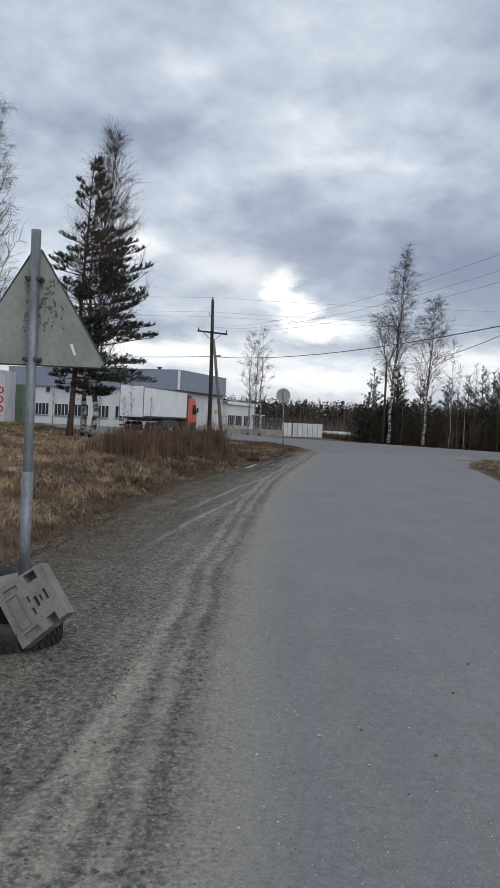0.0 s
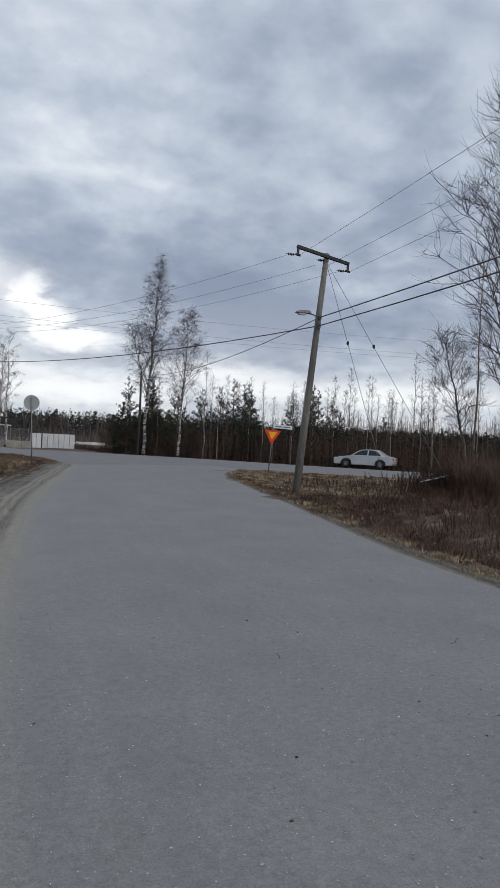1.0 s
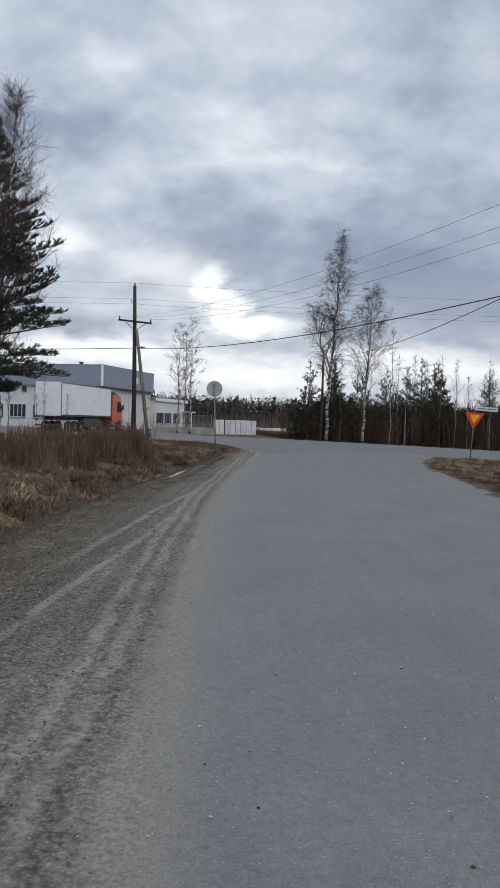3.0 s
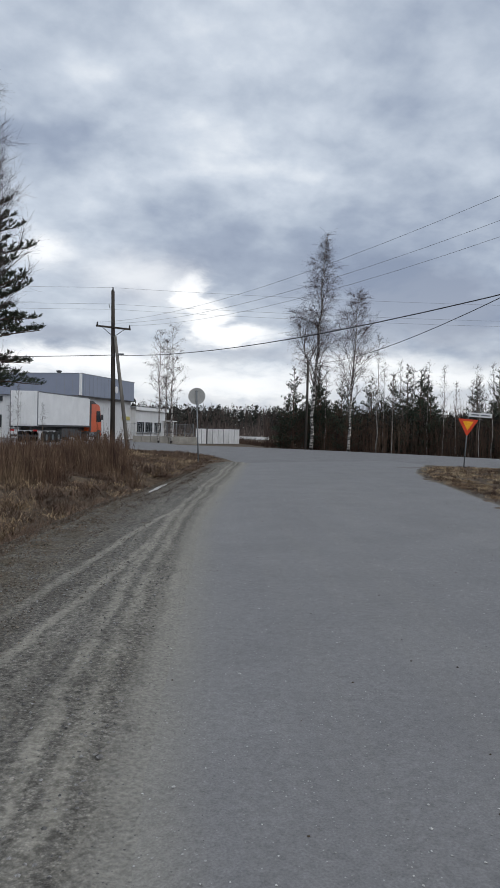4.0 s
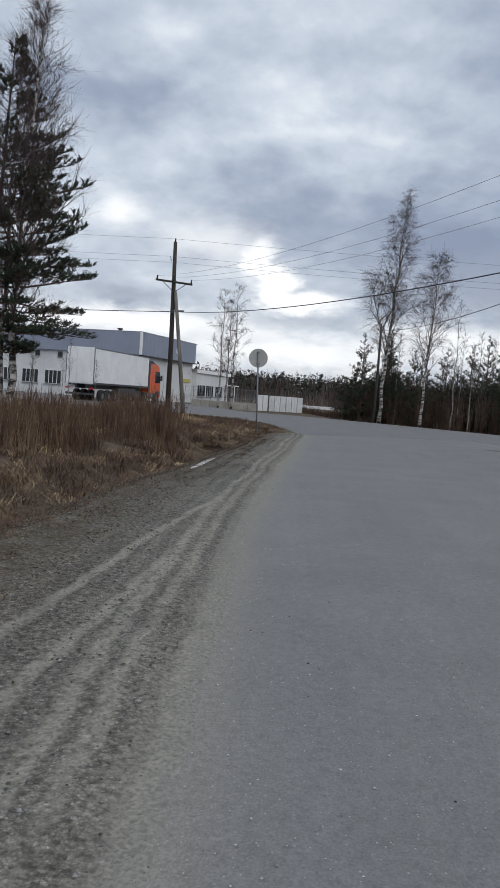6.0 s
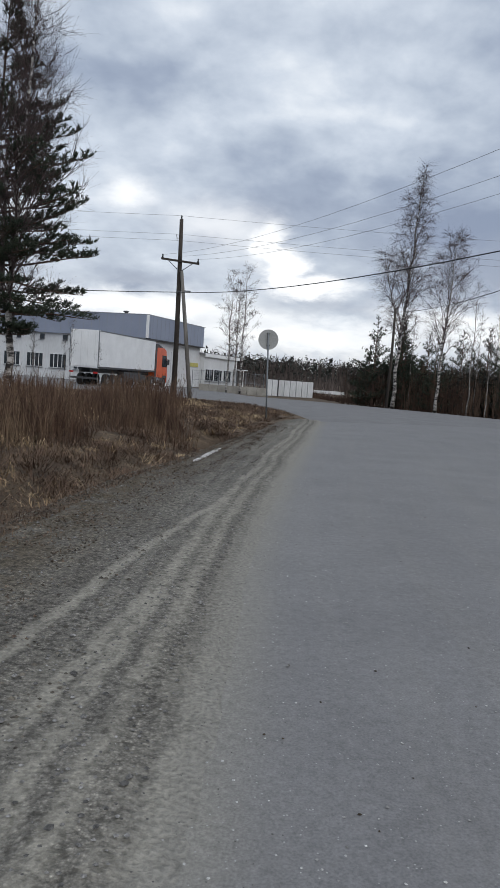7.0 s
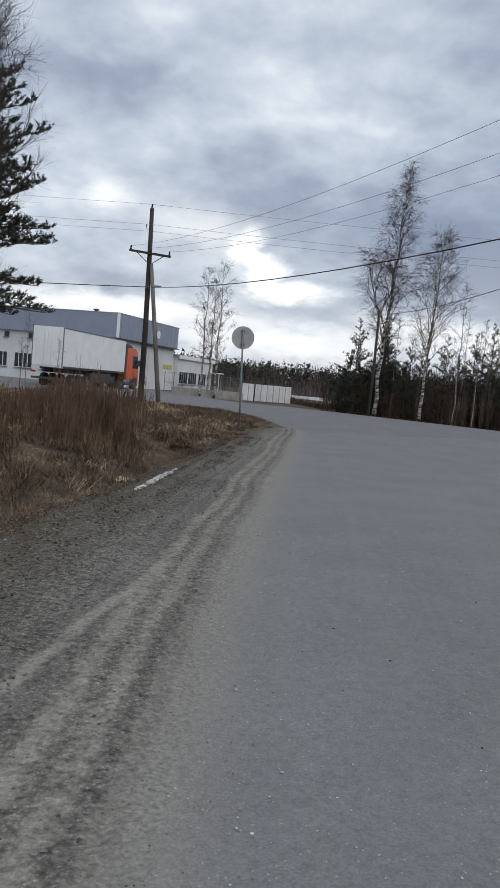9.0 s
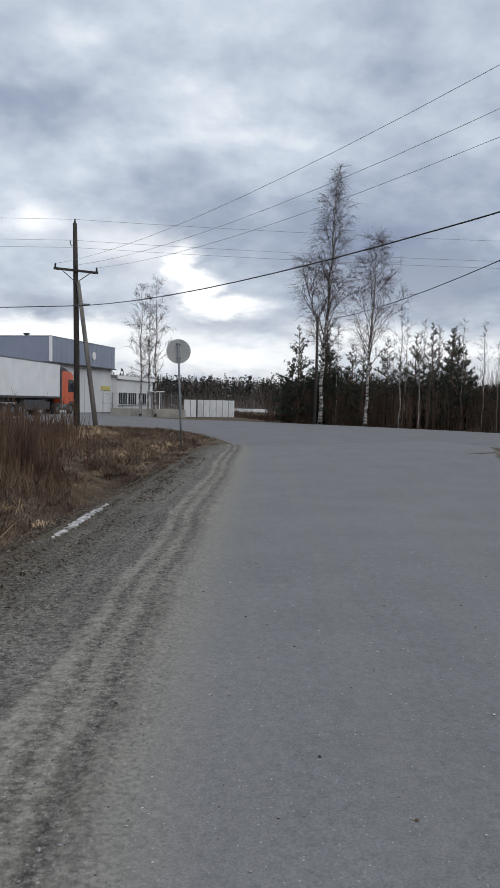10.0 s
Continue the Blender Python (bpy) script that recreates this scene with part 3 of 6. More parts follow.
# ---- ground and roads ----
xs = sorted({*np.round(np.arange(-16, 24, 0.5), 2), *np.round(np.arange(-6, 1.5, 0.25), 2), *np.round(np.arange(24, 60, 4.0), 1), *np.round(np.arange(-60, -16, 4.0), 1), -90, -150, -260, -420, -700, -1200, -2200, 90, 150, 260, 420, 700, 1200, 2200})
ys = sorted({*np.round(np.arange(-14, 46, 0.5), 2), *np.round(np.arange(46, 100, 2.0), 1), -40, -100, -250, -700, -2200, 120, 160, 220, 300, 420, 700, 1200, 2200})
single("ground", grid_sheet([float(v) for v in xs], [float(v) for v in ys], ground_z), M_soil, "brown spring soil with matted withered grass", "ground", kind="structure", smooth=True)


def left_at(y):
    return lerp_table(LEFT_EDGE, y) + 0.035 * noise.noise(Vector((0, y * 0.9, 5))) + 0.03 * noise.noise(Vector((0, y * 3.0, 9))) + 0.012 * noise.noise(Vector((0, y * 9.0, 3)))


rows = []
for y in np.arange(-12, 44.3, 0.35):
    y = float(y)
    a, b = left_at(y), lerp_table(RIGHT_EDGE, y) + 0.06 * noise.noise(Vector((3, y * 0.9, 1)))
    row = []
    for i in range(13):
        x = a + (b - a) * (i / 12)
        yy = min(y, 38.85 + (x - 2.1) * 0.655) if y > 38.5 else y
        crown = 0.035 * (1 - ((i - 6) / 6) ** 2)
        row.append((x, yy, 0.004 + crown - (0.014 if i == 0 else 0.012 if i == 12 else 0)))
    rows.append(row)
uv_strip("road", rows, M_asphalt, "worn dusty grey asphalt lane without markings", "road")


def along_line(table, n):
    p = np.array(table, float)
    s = np.r_[0, np.cumsum(np.hypot(*np.diff(p, axis=0).T))]
    w = np.linspace(0, s[-1], n)
    return np.stack([np.interp(w, s, p[:, 0]), np.interp(w, s, p[:, 1])], 1)


near_line, far_line = along_line(ROAD_NEAR, 160), along_line(ROAD_FAR, 160)
rows = [[(float(a[0] + (b[0] - a[0]) * i / 14), float(a[1] + (b[1] - a[1]) * i / 14), 0.012 + (0.05 * math.sin(math.pi * i / 14) if 0 < i < 14 else -0.03)) for i in range(15)] for a, b in zip(near_line, far_line)]
uv_strip("main_road", rows, M_asphalt_main, "pale grey asphalt main road curving past a yard", "road")

rows = []
for y in np.arange(-12, 40, 0.12):
    y = float(y)
    a, b = lerp_table(GRASS_EDGE, y) - 0.25 + 0.12 * noise.noise(Vector((7, y * 1.3, 2))), left_at(y) + 0.05
    row = []
    for i in range(29):
        u = i / 28
        x = a + (b - a) * u
        d = b - x
        rut = 0.014 * noise.noise(Vector((d * 5.0, y * 0.12, 3))) + 0.012 * noise.noise(Vector((d * 11, y * 0.35, 8))) + 0.012 * noise.noise(Vector((x * 9, y * 7, 1)))
        z = 0.010 + rut * ramp01((1 - u) / 0.04) - 0.018 * ramp01((u - 0.86) / 0.14) - 0.11 * ramp01((0.14 - u) / 0.14)
        row.append((x, y, z))
    rows.append(row[::-1])
uv_strip("gravel_shoulder", rows, M_gravel, "compacted gravel shoulder with pale dusty wheel tracks", "shoulder")

rows = []
for y in np.arange(-12, 41.2, 0.3):
    y = float(y)
    a = lerp_table(RIGHT_EDGE, y) - 0.12
    row = [(a + 0.62 * i / 6 + (0.1 * noise.noise(Vector((9, y * 1.2, 4))) if i == 6 else 0), y, -0.006 + 0.010 * noise.noise(Vector((i * 0.7, y * 2.2, 6))) - (0.05 if i == 6 else 0.03 if i == 0 else 0)) for i in range(7)]
    rows.append(row)
uv_strip("gravel_verge", rows, M_verge, "narrow dusty gravel verge beside the asphalt", "shoulder")

# ---- trees ----


def wander(rng, p, d, length, steps, bend, droop):
    """Points of a bending shoot from p along d."""
    pts, q, d = [Vector(p)], Vector(p), Vector(d).normalized()
    for _ in range(steps):
        d = (d + Vector((rng.gauss(0, bend), rng.gauss(0, bend), rng.gauss(0, bend) - droop))).normalized()
        q = q + d * (length / steps)
        pts.append(q.copy())
    return pts


def point_on(pts, u):
    s = u * (len(pts) - 1)
    i = min(int(s), len(pts) - 2)
    return pts[i].lerp(pts[i + 1], s - i), (pts[i + 1] - pts[i]).normalized()


def bare_tree(name, at, height, seed, label, category="tree", group="", bark=None, twig=None, bark_top=None, radius=0.16, first=0.22, limbs=34, spread=2.6, lift=0.8, droop=0.05, subs=6, twigs=6, lean=(0, 0), leader=None, twig_r=0.008, profile=0.5, sides=8, limb_r=0.007, limb_droop=None):
    """A leafless tree: tapered trunk, limbs and a crown of fine twigs."""
    rng = random.Random(seed)
    t = thing(name, at, label, category, group)
    trunk, crown = Geo(), Geo()
    n = 12
    pts = [Vector((lean[0] * (k / n) ** 1.3 + rng.gauss(0, 0.012 * height * 0.3) * (k > 0), lean[1] * (k / n) ** 1.3 + rng.gauss(0, 0.012 * height * 0.3) * (k > 0), height * 0.97 * k / n - (0.15 if k == 0 else 0))) for k in range(n + 1)]
    rad = [max(0.012, radius * (1.25 if k == 0 else 1.0) * (1 - 0.93 * k / n)) for k in range(n + 1)]
    top = Geo()
    cut = 5
    trunk.tube(pts[:cut + 1], rad[:cut + 1], sides)
    top.tube(pts[cut:], rad[cut:], max(5, sides - 2))
    leaders = [(pts, rad)]
    if leader:
        base, d = point_on(pts, leader[2])
        f = wander(rng, base, (leader[0], leader[1], 1), height * leader[3], 8, 0.03, -0.01)
        fr = [radius * 0.5 * (1 - 0.88 * k / 8) for k in range(9)]
        top.tube(f, fr, max(5, sides - 2))
        leaders.append((f, fr))
    for L, (lp, _) in enumerate(leaders):
        count = limbs if L == 0 else limbs // 4
        for i in range(count):
            u = first + (0.98 - first) * ((i + rng.random()) / count) if L == 0 else 0.15 + 0.83 * ((i + rng.random()) / count)
            p, _ = point_on(lp, u)
            w = i * 2.4 + rng.uniform(-0.5, 0.5)
            shape = max(0.12, (1 - u) ** profile * min(1.0, 0.45 + (u - first) * 3.0))
            length = spread * shape * rng.uniform(0.7, 1.2)
            limb = wander(rng, p, (math.cos(w), math.sin(w), lift * rng.uniform(0.8, 1.3)), length, 6, 0.12, droop * 0.6 if limb_droop is None else limb_droop)
            r0 = max(limb_r, min(0.26 * radius * (1 - u) + limb_r, 0.045))
            crown.tube(limb, [max(0.006, r0 * (1 - 0.85 * k / 6)) for k in range(7)], 4, False)
            for s in range(max(2, int(subs * (0.3 + 0.7 * shape)))):
                us = rng.uniform(0.2, 1.0)
                q, dq = point_on(limb, us)
                side = Vector((rng.gauss(0, 1), rng.gauss(0, 1), rng.gauss(0.25, 0.7))).normalized()
                sub = wander(rng, q, dq * 0.8 + side * 0.7, length * rng.uniform(0.28, 0.5) * (1.15 - 0.5 * us), 4, 0.14, droop)
                crown.tube(sub, [max(0.005, r0 * 0.45 * (1 - 0.7 * k / 4)) for k in range(5)], 3, False)
                for _ in range(twigs):
                    q2, d2 = point_on(sub, rng.uniform(0.15, 1.0))
                    side = Vector((rng.gauss(0, 1), rng.gauss(0, 1), rng.gauss(0.1, 0.7))).normalized()
                    tw = wander(rng, q2, d2 * 0.7 + side * 0.7, rng.uniform(0.25, 0.6) * (0.5 + spread * 0.22) * (1 + 2.0 * max(0.0, droop - 0.05)), 2, 0.1, droop * 3.0)
                    crown.tube(tw, [twig_r, twig_r * 0.75, twig_r * 0.4], 3, False)
    part("trunk", trunk, bark or M_bark_birch, t, smooth=True)
    part("upper_trunk", top, bark_top or (M_bark_upper if not bark else bark), t, smooth=True)
    part("crown", crown, twig or M_twig, t, "bare crown of fine drooping twigs" if droop > 0.08 else "bare crown of fine twigs")
    return t


def needle_tuft(g, rng, p, d, size, blades):
    """A spray of needles round a shoot tip."""
    d = Vector(d).normalized()
    a = d.orthogonal().normalized()
    b = d.cross(a)
    for k in range(blades):
        w = rng.uniform(0, 6.283)
        out = (a * math.cos(w) + b * math.sin(w)) * rng.uniform(0.35, 1.0) + d * rng.uniform(0.1, 1.0)
        out = out.normalized() * size * rng.uniform(0.7, 1.15)
        base = p - d * size * rng.uniform(0, 0.6)
        wide = out.cross(Vector((rng.gauss(0, 1), rng.gauss(0, 1), rng.gauss(0, 1)))).normalized() * size * 0.085
        g.add([base - wide, base + wide, base + out], [(0, 1, 2)])


def pine(name, at, height, seed, label, radius=0.17, first=0.12, whorls=26, spread=2.4, tufts=9, size=0.32, blades=11, lean=(0, 0), group="", profile=0.75, gaps=0.0, one_side=0.0, shoots=0, thin_top=0.0, rise=0.05):
    rng = random.Random(seed)
    t = thing(name, at, label, "tree", group)
    trunk, branches, needles = Geo(), Geo(), Geo()
    n = 10
    pts = [Vector((lean[0] * (k / n), lean[1] * (k / n), height * k / n - (0.15 if k == 0 else 0))) for k in range(n + 1)]
    trunk.tube(pts, [max(0.015, radius * (1.2 if k == 0 else 1) * (1 - 0.94 * k / n)) for k in range(n + 1)], 8)
    for i in range(whorls):
        u = first + (0.985 - first) * i / (whorls - 1)
        u0 = u
        reach = spread * min(1.0, 0.55 + (u - first) * 2.5) * max(0.10, (1 - u) ** profile)
        for j in range(rng.choice((3, 4, 5))):
            if rng.random() < gaps + thin_top * ramp01((u - 0.55) / 0.4):
                continue
            p, _ = point_on(pts, min(0.985, max(first, u0 + rng.gauss(0, 0.35 / whorls))))
            w = rng.uniform(0, 6.283)
            length = reach * rng.uniform(0.6, 1.2) * (1 + one_side * math.cos(w))
            br = wander(rng, p, (math.cos(w), math.sin(w), rise + 0.75 * u * u + rng.gauss(0, 0.12)), length, 5, 0.07, -0.10 if rise > 0 else -0.06)
            branches.tube(br, [max(0.007, (0.012 + 0.012 * length) * (1 - 0.8 * k / 5)) for k in range(6)], 4, False)
            if shoots:
                for _ in range(max(2, int(shoots * min(1.0, length / (0.4 * spread))))):
                    q, d = point_on(br, 1 - 0.75 * rng.random() ** 1.4)
                    side = Vector((rng.gauss(0, 1), rng.gauss(0, 1), rng.gauss(0.25, 0.35))).normalized()
                    sh = wander(rng, q, d + side * 0.9, rng.uniform(0.3, 0.75), 3, 0.08, -0.15)
                    branches.tube(sh, [0.008, 0.007, 0.006, 0.004], 3, False)
                    for k in range(6):
                        q2, d2 = point_on(sh, 1 - 0.7 * k / 6)
                        needle_tuft(needles, rng, q2, d2, size * (1 - 0.3 * u) * rng.uniform(0.8, 1.15), blades)
                continue
            many = max(2, int(tufts * min(1.0, length / (0.42 * spread))))
            for s in range(many):
                us = 1 - 0.72 * (s / many) ** 1.1
                q, d = point_on(br, us)
                side = Vector((rng.gauss(0, 1), rng.gauss(0, 1), abs(rng.gauss(0, 0.6)))).normalized()
                q = q + side * rng.uniform(0.03, 0.32) * min(1, length) * 0.8
                needle_tuft(needles, rng, q, d * 0.7 + side * 0.5 + Vector((0, 0, 0.35)), size * (1.1 - 0.55 * u) * rng.uniform(0.75, 1.15), blades)
    for _ in range(2):
        needle_tuft(needles, rng, pts[-1] - Vector((0, 0, rng.uniform(0, 0.25))), (0, 0, 1), size * 0.6, blades)
    part("trunk", trunk, M_bark_pine, t, smooth=True)
    part("branchwork", branches, M_bark_pine, t)
    part("needles", needles, M_needle, t, "dark green needle clumps")
    return t


def shoot_brush(g, rng, p, d, length, reach, blades):
    """A finger of needles standing out all round a short shoot."""
    d = Vector(d).normalized()
    a = d.orthogonal().normalized()
    b = d.cross(a)
    for _ in range(blades):
        w, u = rng.uniform(0, 6.283), rng.random()
        side = a * math.cos(w) + b * math.sin(w)
        base = p + d * (length * u)
        tip = base + side * (reach * rng.uniform(0.6, 1.0)) + d * (reach * rng.uniform(0.4, 1.1))
        wide = (tip - base).cross(Vector((rng.gauss(0, 1), rng.gauss(0, 1), rng.gauss(0, 1)))).normalized() * reach * 0.17
        g.add([base - wide, base + wide, tip], [(0, 1, 2)])


def old_pine(name, at, height, seed, label, reach_at, radius=0.19, layers=38, lean=(0, 0)):
    """A tall pine with flat layered boughs; reach_at(u, side) gives the bough length at a share of the height."""
    rng = random.Random(seed)
    t = thing(name, at, label, "tree")
    trunk, branches, needles = Geo(), Geo(), Geo()
    n = 12
    pts = [Vector((lean[0] * (k / n), lean[1] * (k / n), height * k / n - (0.15 if k == 0 else 0))) for k in range(n + 1)]
    trunk.tube(pts, [max(0.02, radius * (1.2 if k == 0 else 1) * (1 - 0.92 * k / n)) for k in range(n + 1)], 10)
    for i in range(layers):
        for j in range(5):
            u = min(0.985, 0.17 + 0.815 * (i + rng.uniform(-0.35, 0.35)) / (layers - 1))
            w = rng.uniform(0, 6.283) if j % 3 else rng.gauss(0, 0.9)
            length = reach_at(u, math.cos(w)) * rng.uniform(0.55, 1.12)
            if u < 0.15 or length < 0.25 or rng.random() < 0.15 + 0.40 * ramp01((u - 0.5) / 0.4):
                continue
            p, _ = point_on(pts, u)
            bough = wander(rng, p, (math.cos(w), math.sin(w), -0.14 + 0.95 * u * u + rng.gauss(0, 0.05)), length, 6, 0.05, -0.028)
            branches.tube(bough, [max(0.008, (0.012 + 0.011 * length) * (1 - 0.8 * k / 6)) for k in range(7)], 4, False)
            laterals = 3 + int(4.2 * length)
            for m in range(laterals):
                v = 0.36 + 0.64 * (m + rng.random()) / laterals
                q, d = point_on(bough, min(1.0, v))
                flat = Vector((-d.y, d.x, 0)).normalized() * (1 if m % 2 else -1)
                size = (0.22 + 0.34 * length * (1.12 - v)) * rng.uniform(0.5, 1.0)
                side = wander(rng, q, d * 0.75 + flat * rng.uniform(0.35, 1.0) + Vector((0, 0, rng.uniform(-0.05, 0.25))), size, 3, 0.08, -0.10)
                branches.tube(side, [0.010, 0.008, 0.007, 0.005], 3, False)
                for k in range(3 + int(4.5 * size)):
                    q2, d2 = point_on(side, 1 - 0.8 * rng.random() ** 1.6)
                    up = Vector((rng.gauss(0, 0.45), rng.gauss(0, 0.45), rng.uniform(0.05, 0.8)))
                    shoot_brush(needles, rng, q2, d2 * 0.9 + up, rng.uniform(0.14, 0.28), rng.uniform(0.09, 0.135), 13)
    part("trunk", trunk, M_bark_pine, t, smooth=True)
    part("branchwork", branches, M_bark_pine, t)
    part("needles", needles, M_needle, t, "dark green needle clumps")
    return t


# the pair of old birches beyond the main road
bare_tree("birch_tree", (9.49, 67.5, -0.2), 19.3, 11, "tall weeping silver birch, leafless, beside the road", radius=0.16, first=0.27, limbs=64, spread=5.4, lift=1.9, droop=0.10, subs=11, twigs=11, lean=(0.9, 0), twig_r=0.0054, profile=0.74, bark_top=M_bark_birch, limb_droop=0.0, leader=(-0.30, 0.05, 0.30, 0.34))
bare_tree("birch_tree", (12.26, 64.7, -0.2), 13.8, 12, "slender leafless birch with a mottled white trunk", radius=0.13, first=0.30, limbs=54, spread=5.0, lift=1.5, droop=0.05, subs=10, twigs=10, lean=(0.5, 0), twig_r=0.0054, profile=0.62, limb_droop=0.0)
# pine and birches standing together at the field
def bough_reach(u, side):
    """Long boughs low on the open side, short ones towards the other and at the top."""
    near = float(np.interp(u, (0.17, 0.26, 0.36, 0.48, 0.62, 0.80, 1.0), (3.7, 4.9, 5.0, 4.4, 3.3, 1.7, 0.3)))
    away = float(np.interp(u, (0.17, 0.3, 0.5, 0.7, 0.85, 1.0), (0.9, 1.4, 2.1, 2.1, 1.4, 0.3)))
    return away + (near - away) * (0.5 + 0.5 * side)


old_pine("pine_tree", (-13.1, 42.0, 0.1), 16.6, 21, "tall one-sided pine with a dark reddish trunk", bough_reach, lean=(0.9, 0))
bare_tree("birch_tree", (-11.55, 41.2, 0.05), 18.5, 22, "tall leafless birch entwined with a pine", radius=0.18, first=0.17, limbs=130, spread=5.9, lift=1.45, droop=-0.02, subs=12, twigs=9, lean=(0.9, 0), twig_r=0.0040, twig=M_twig, bark_top=M_bark_birch, profile=0.72, limb_r=0.004, limb_droop=-0.04)
bare_tree("birch_tree", (-12.3, 42.2, 0.1), 15.5, 23, "white-barked leafless birch beside the pine", radius=0.17, first=0.3, limbs=34, spread=2.4, lift=1.7, droop=0.06, subs=6, twigs=5, lean=(0.3, 0), twig_r=0.008)
bare_tree("birch_tree", (-19.8, 45.5, 0.45), 22.0, 24, "tall thin leafless birch at the field", radius=0.19, first=0.2, limbs=80, spread=4.4, lift=1.8, droop=0.07, subs=9, twigs=7, twig_r=0.006, bark_top=M_bark_birch)
# three thin birches at the yard fence
for k, (x, y, h) in enumerate(((-4.35, 75.6, 11.4), (-3.75, 76.2, 10.6), (-3.1, 75.4, 12.0))):
    bare_tree("birch_tree", (x, y, -0.05), h, 31 + k, "young bare birch standing by the yard fence", group="birches at the fence", radius=0.10, first=0.25, limbs=34, spread=2.1, lift=0.9, droop=0.02, subs=7, twigs=5, twig_r=0.007, profile=0.35)
# grey trees by the lane
bare_tree("aspen_tree", (17.35, 24.0, -0.1), 16.5, 42, "broad leafless aspen with arching grey limbs", bark=M_bark_dark, twig=M_twig_dark, radius=0.15, first=0.18, limbs=104, spread=7.2, lift=1.35, droop=-0.05, subs=10, twigs=5, twig_r=0.0065, profile=0.78, limb_r=0.012)
bare_tree("grey_alder_tree", (15.66, 24.0, -0.1), 9.6, 41, "thin straight leafless alder beside the lane", bark=M_bark_dark, twig=M_twig_dark, radius=0.055, first=0.35, limbs=16, spread=0.9, lift=2.0, droop=-0.03, subs=3, twigs=3, twig_r=0.005)
bare_tree("grey_alder_tree", (17.0, 26.2, -0.1), 6.4, 43, "leaning bushy leafless alder", bark=M_bark_dark, twig=M_twig_dark, radius=0.08, first=0.38, limbs=40, spread=2.6, lift=1.1, droop=-0.02, subs=7, twigs=6, lean=(-1.5, 0), twig_r=0.0055)
bare_tree("grey_alder_tree", (20.2, 25.0, -0.1), 13.5, 46, "fine-branched leafless alder beside the lane", bark=M_bark_dark, twig=M_twig_dark, radius=0.10, first=0.15, limbs=44, spread=4.0, lift=1.5, droop=-0.05, subs=8, twigs=6, twig_r=0.006)
bare_tree("grey_alder_tree", (21.5, 29.0, -0.1), 12.0, 44, "tall leafless alder at the wood's edge", bark=M_bark_dark, twig=M_twig_dark, radius=0.12, first=0.25, limbs=40, spread=3.4, lift=1.2, droop=-0.03, subs=6, twigs=5, twig_r=0.007)


# young wood beyond the main road: a few built trees, then copies
def wood_edge(s):
    """A point on the far road edge, s metres from the old birches towards the lane's side."""
    p = np.array([(4.5, 70.5), (9.2, 66.5), (15.5, 60.2), (19.2, 55.2), (25, 49.6), (40, 39.6), (90, 7.6)])
    d = np.r_[0, np.cumsum(np.hypot(*np.diff(p, axis=0).T))]
    return np.array([np.interp(s, d, p[:, 0]), np.interp(s, d, p[:, 1])])


rng = random.Random(5)
pine_kinds = [pine("young_pine", (0, 0, 0), h, 50 + k, "bushy young pine at the edge of the wood", radius=0.09, first=0.05, whorls=17, spread=s, tufts=15, size=0.25, blades=9, group="young pines", profile=0.9, gaps=g)
              for k, (h, s, g) in enumerate(((6.8, 2.9, 0.05), (5.6, 2.5, 0.1), (7.4, 2.4, 0.3), (4.6, 2.4, 0.05)))]
sapling_kinds = [bare_tree("birch_sapling", (0, 0, 0), h, 60 + k, "thin pale leafless birch sapling in the wood", "tree", "birch saplings", bark=M_bark_dark if k == 1 else M_bark_upper, twig=M_twig_grey, radius=0.055, first=0.40, limbs=22, spread=1.5, lift=2.0, droop=0.0, subs=4, twigs=4, twig_r=0.006, sides=5)
                 for k, h in enumerate((8.6, 7.0, 9.8, 7.8))]


def wood_spot(s, depth):
    e, f = wood_edge(s), wood_edge(s + 0.5)
    along = (f - e) / np.hypot(*(f - e))
    out = np.array([-along[1], along[0]])
    p = e + out * depth
    return float(p[0]), float(p[1])


used = set()


def plant(kinds, k, s, depth, scale):
    x, y = wood_spot(s, depth)
    m = pose(x, y, ground_z(x, y), 0, 0, rng.uniform(0, 360)) @ Matrix.Diagonal((scale, scale, scale, 1))
    if k not in used and kinds is pine_kinds or (k + 100) not in used and kinds is sapling_kinds:
        used.add(k if kinds is pine_kinds else k + 100)
        kinds[k].matrix_basis = m
        return
    c = copy_thing(kinds[k], pose(0, 0, 0))
    c.matrix_basis = m


for i in range(135):
    s = 0.3 + 0.6 * i + rng.uniform(-0.5, 0.5)
    if rng.random() < 0.12 + 0.72 * ramp01((s - 10) / 16):
        continue
    plant(pine_kinds, i % 4, s, rng.uniform(2.0, 13), rng.uniform(0.8, 1.12) * (1 - 0.25 * ramp01((s - 15) / 25)))
plant(pine_kinds, 0, 4.3, 4.0, 1.0)
plant(pine_kinds, 0, 3.4, 1.6, 1.1)
plant(pine_kinds, 3, 2.2, 2.6, 1.1)
plant(pine_kinds, 1, 5.6, 2.6, 1.0)
plant(pine_kinds, 2, 21.0, 5.0, 0.95)
for i in range(130):
    plant(sapling_kinds, i % 4, 7 + i * 0.56 + rng.uniform(-1, 1), rng.uniform(0.9, 12), rng.uniform(0.7, 1.08))

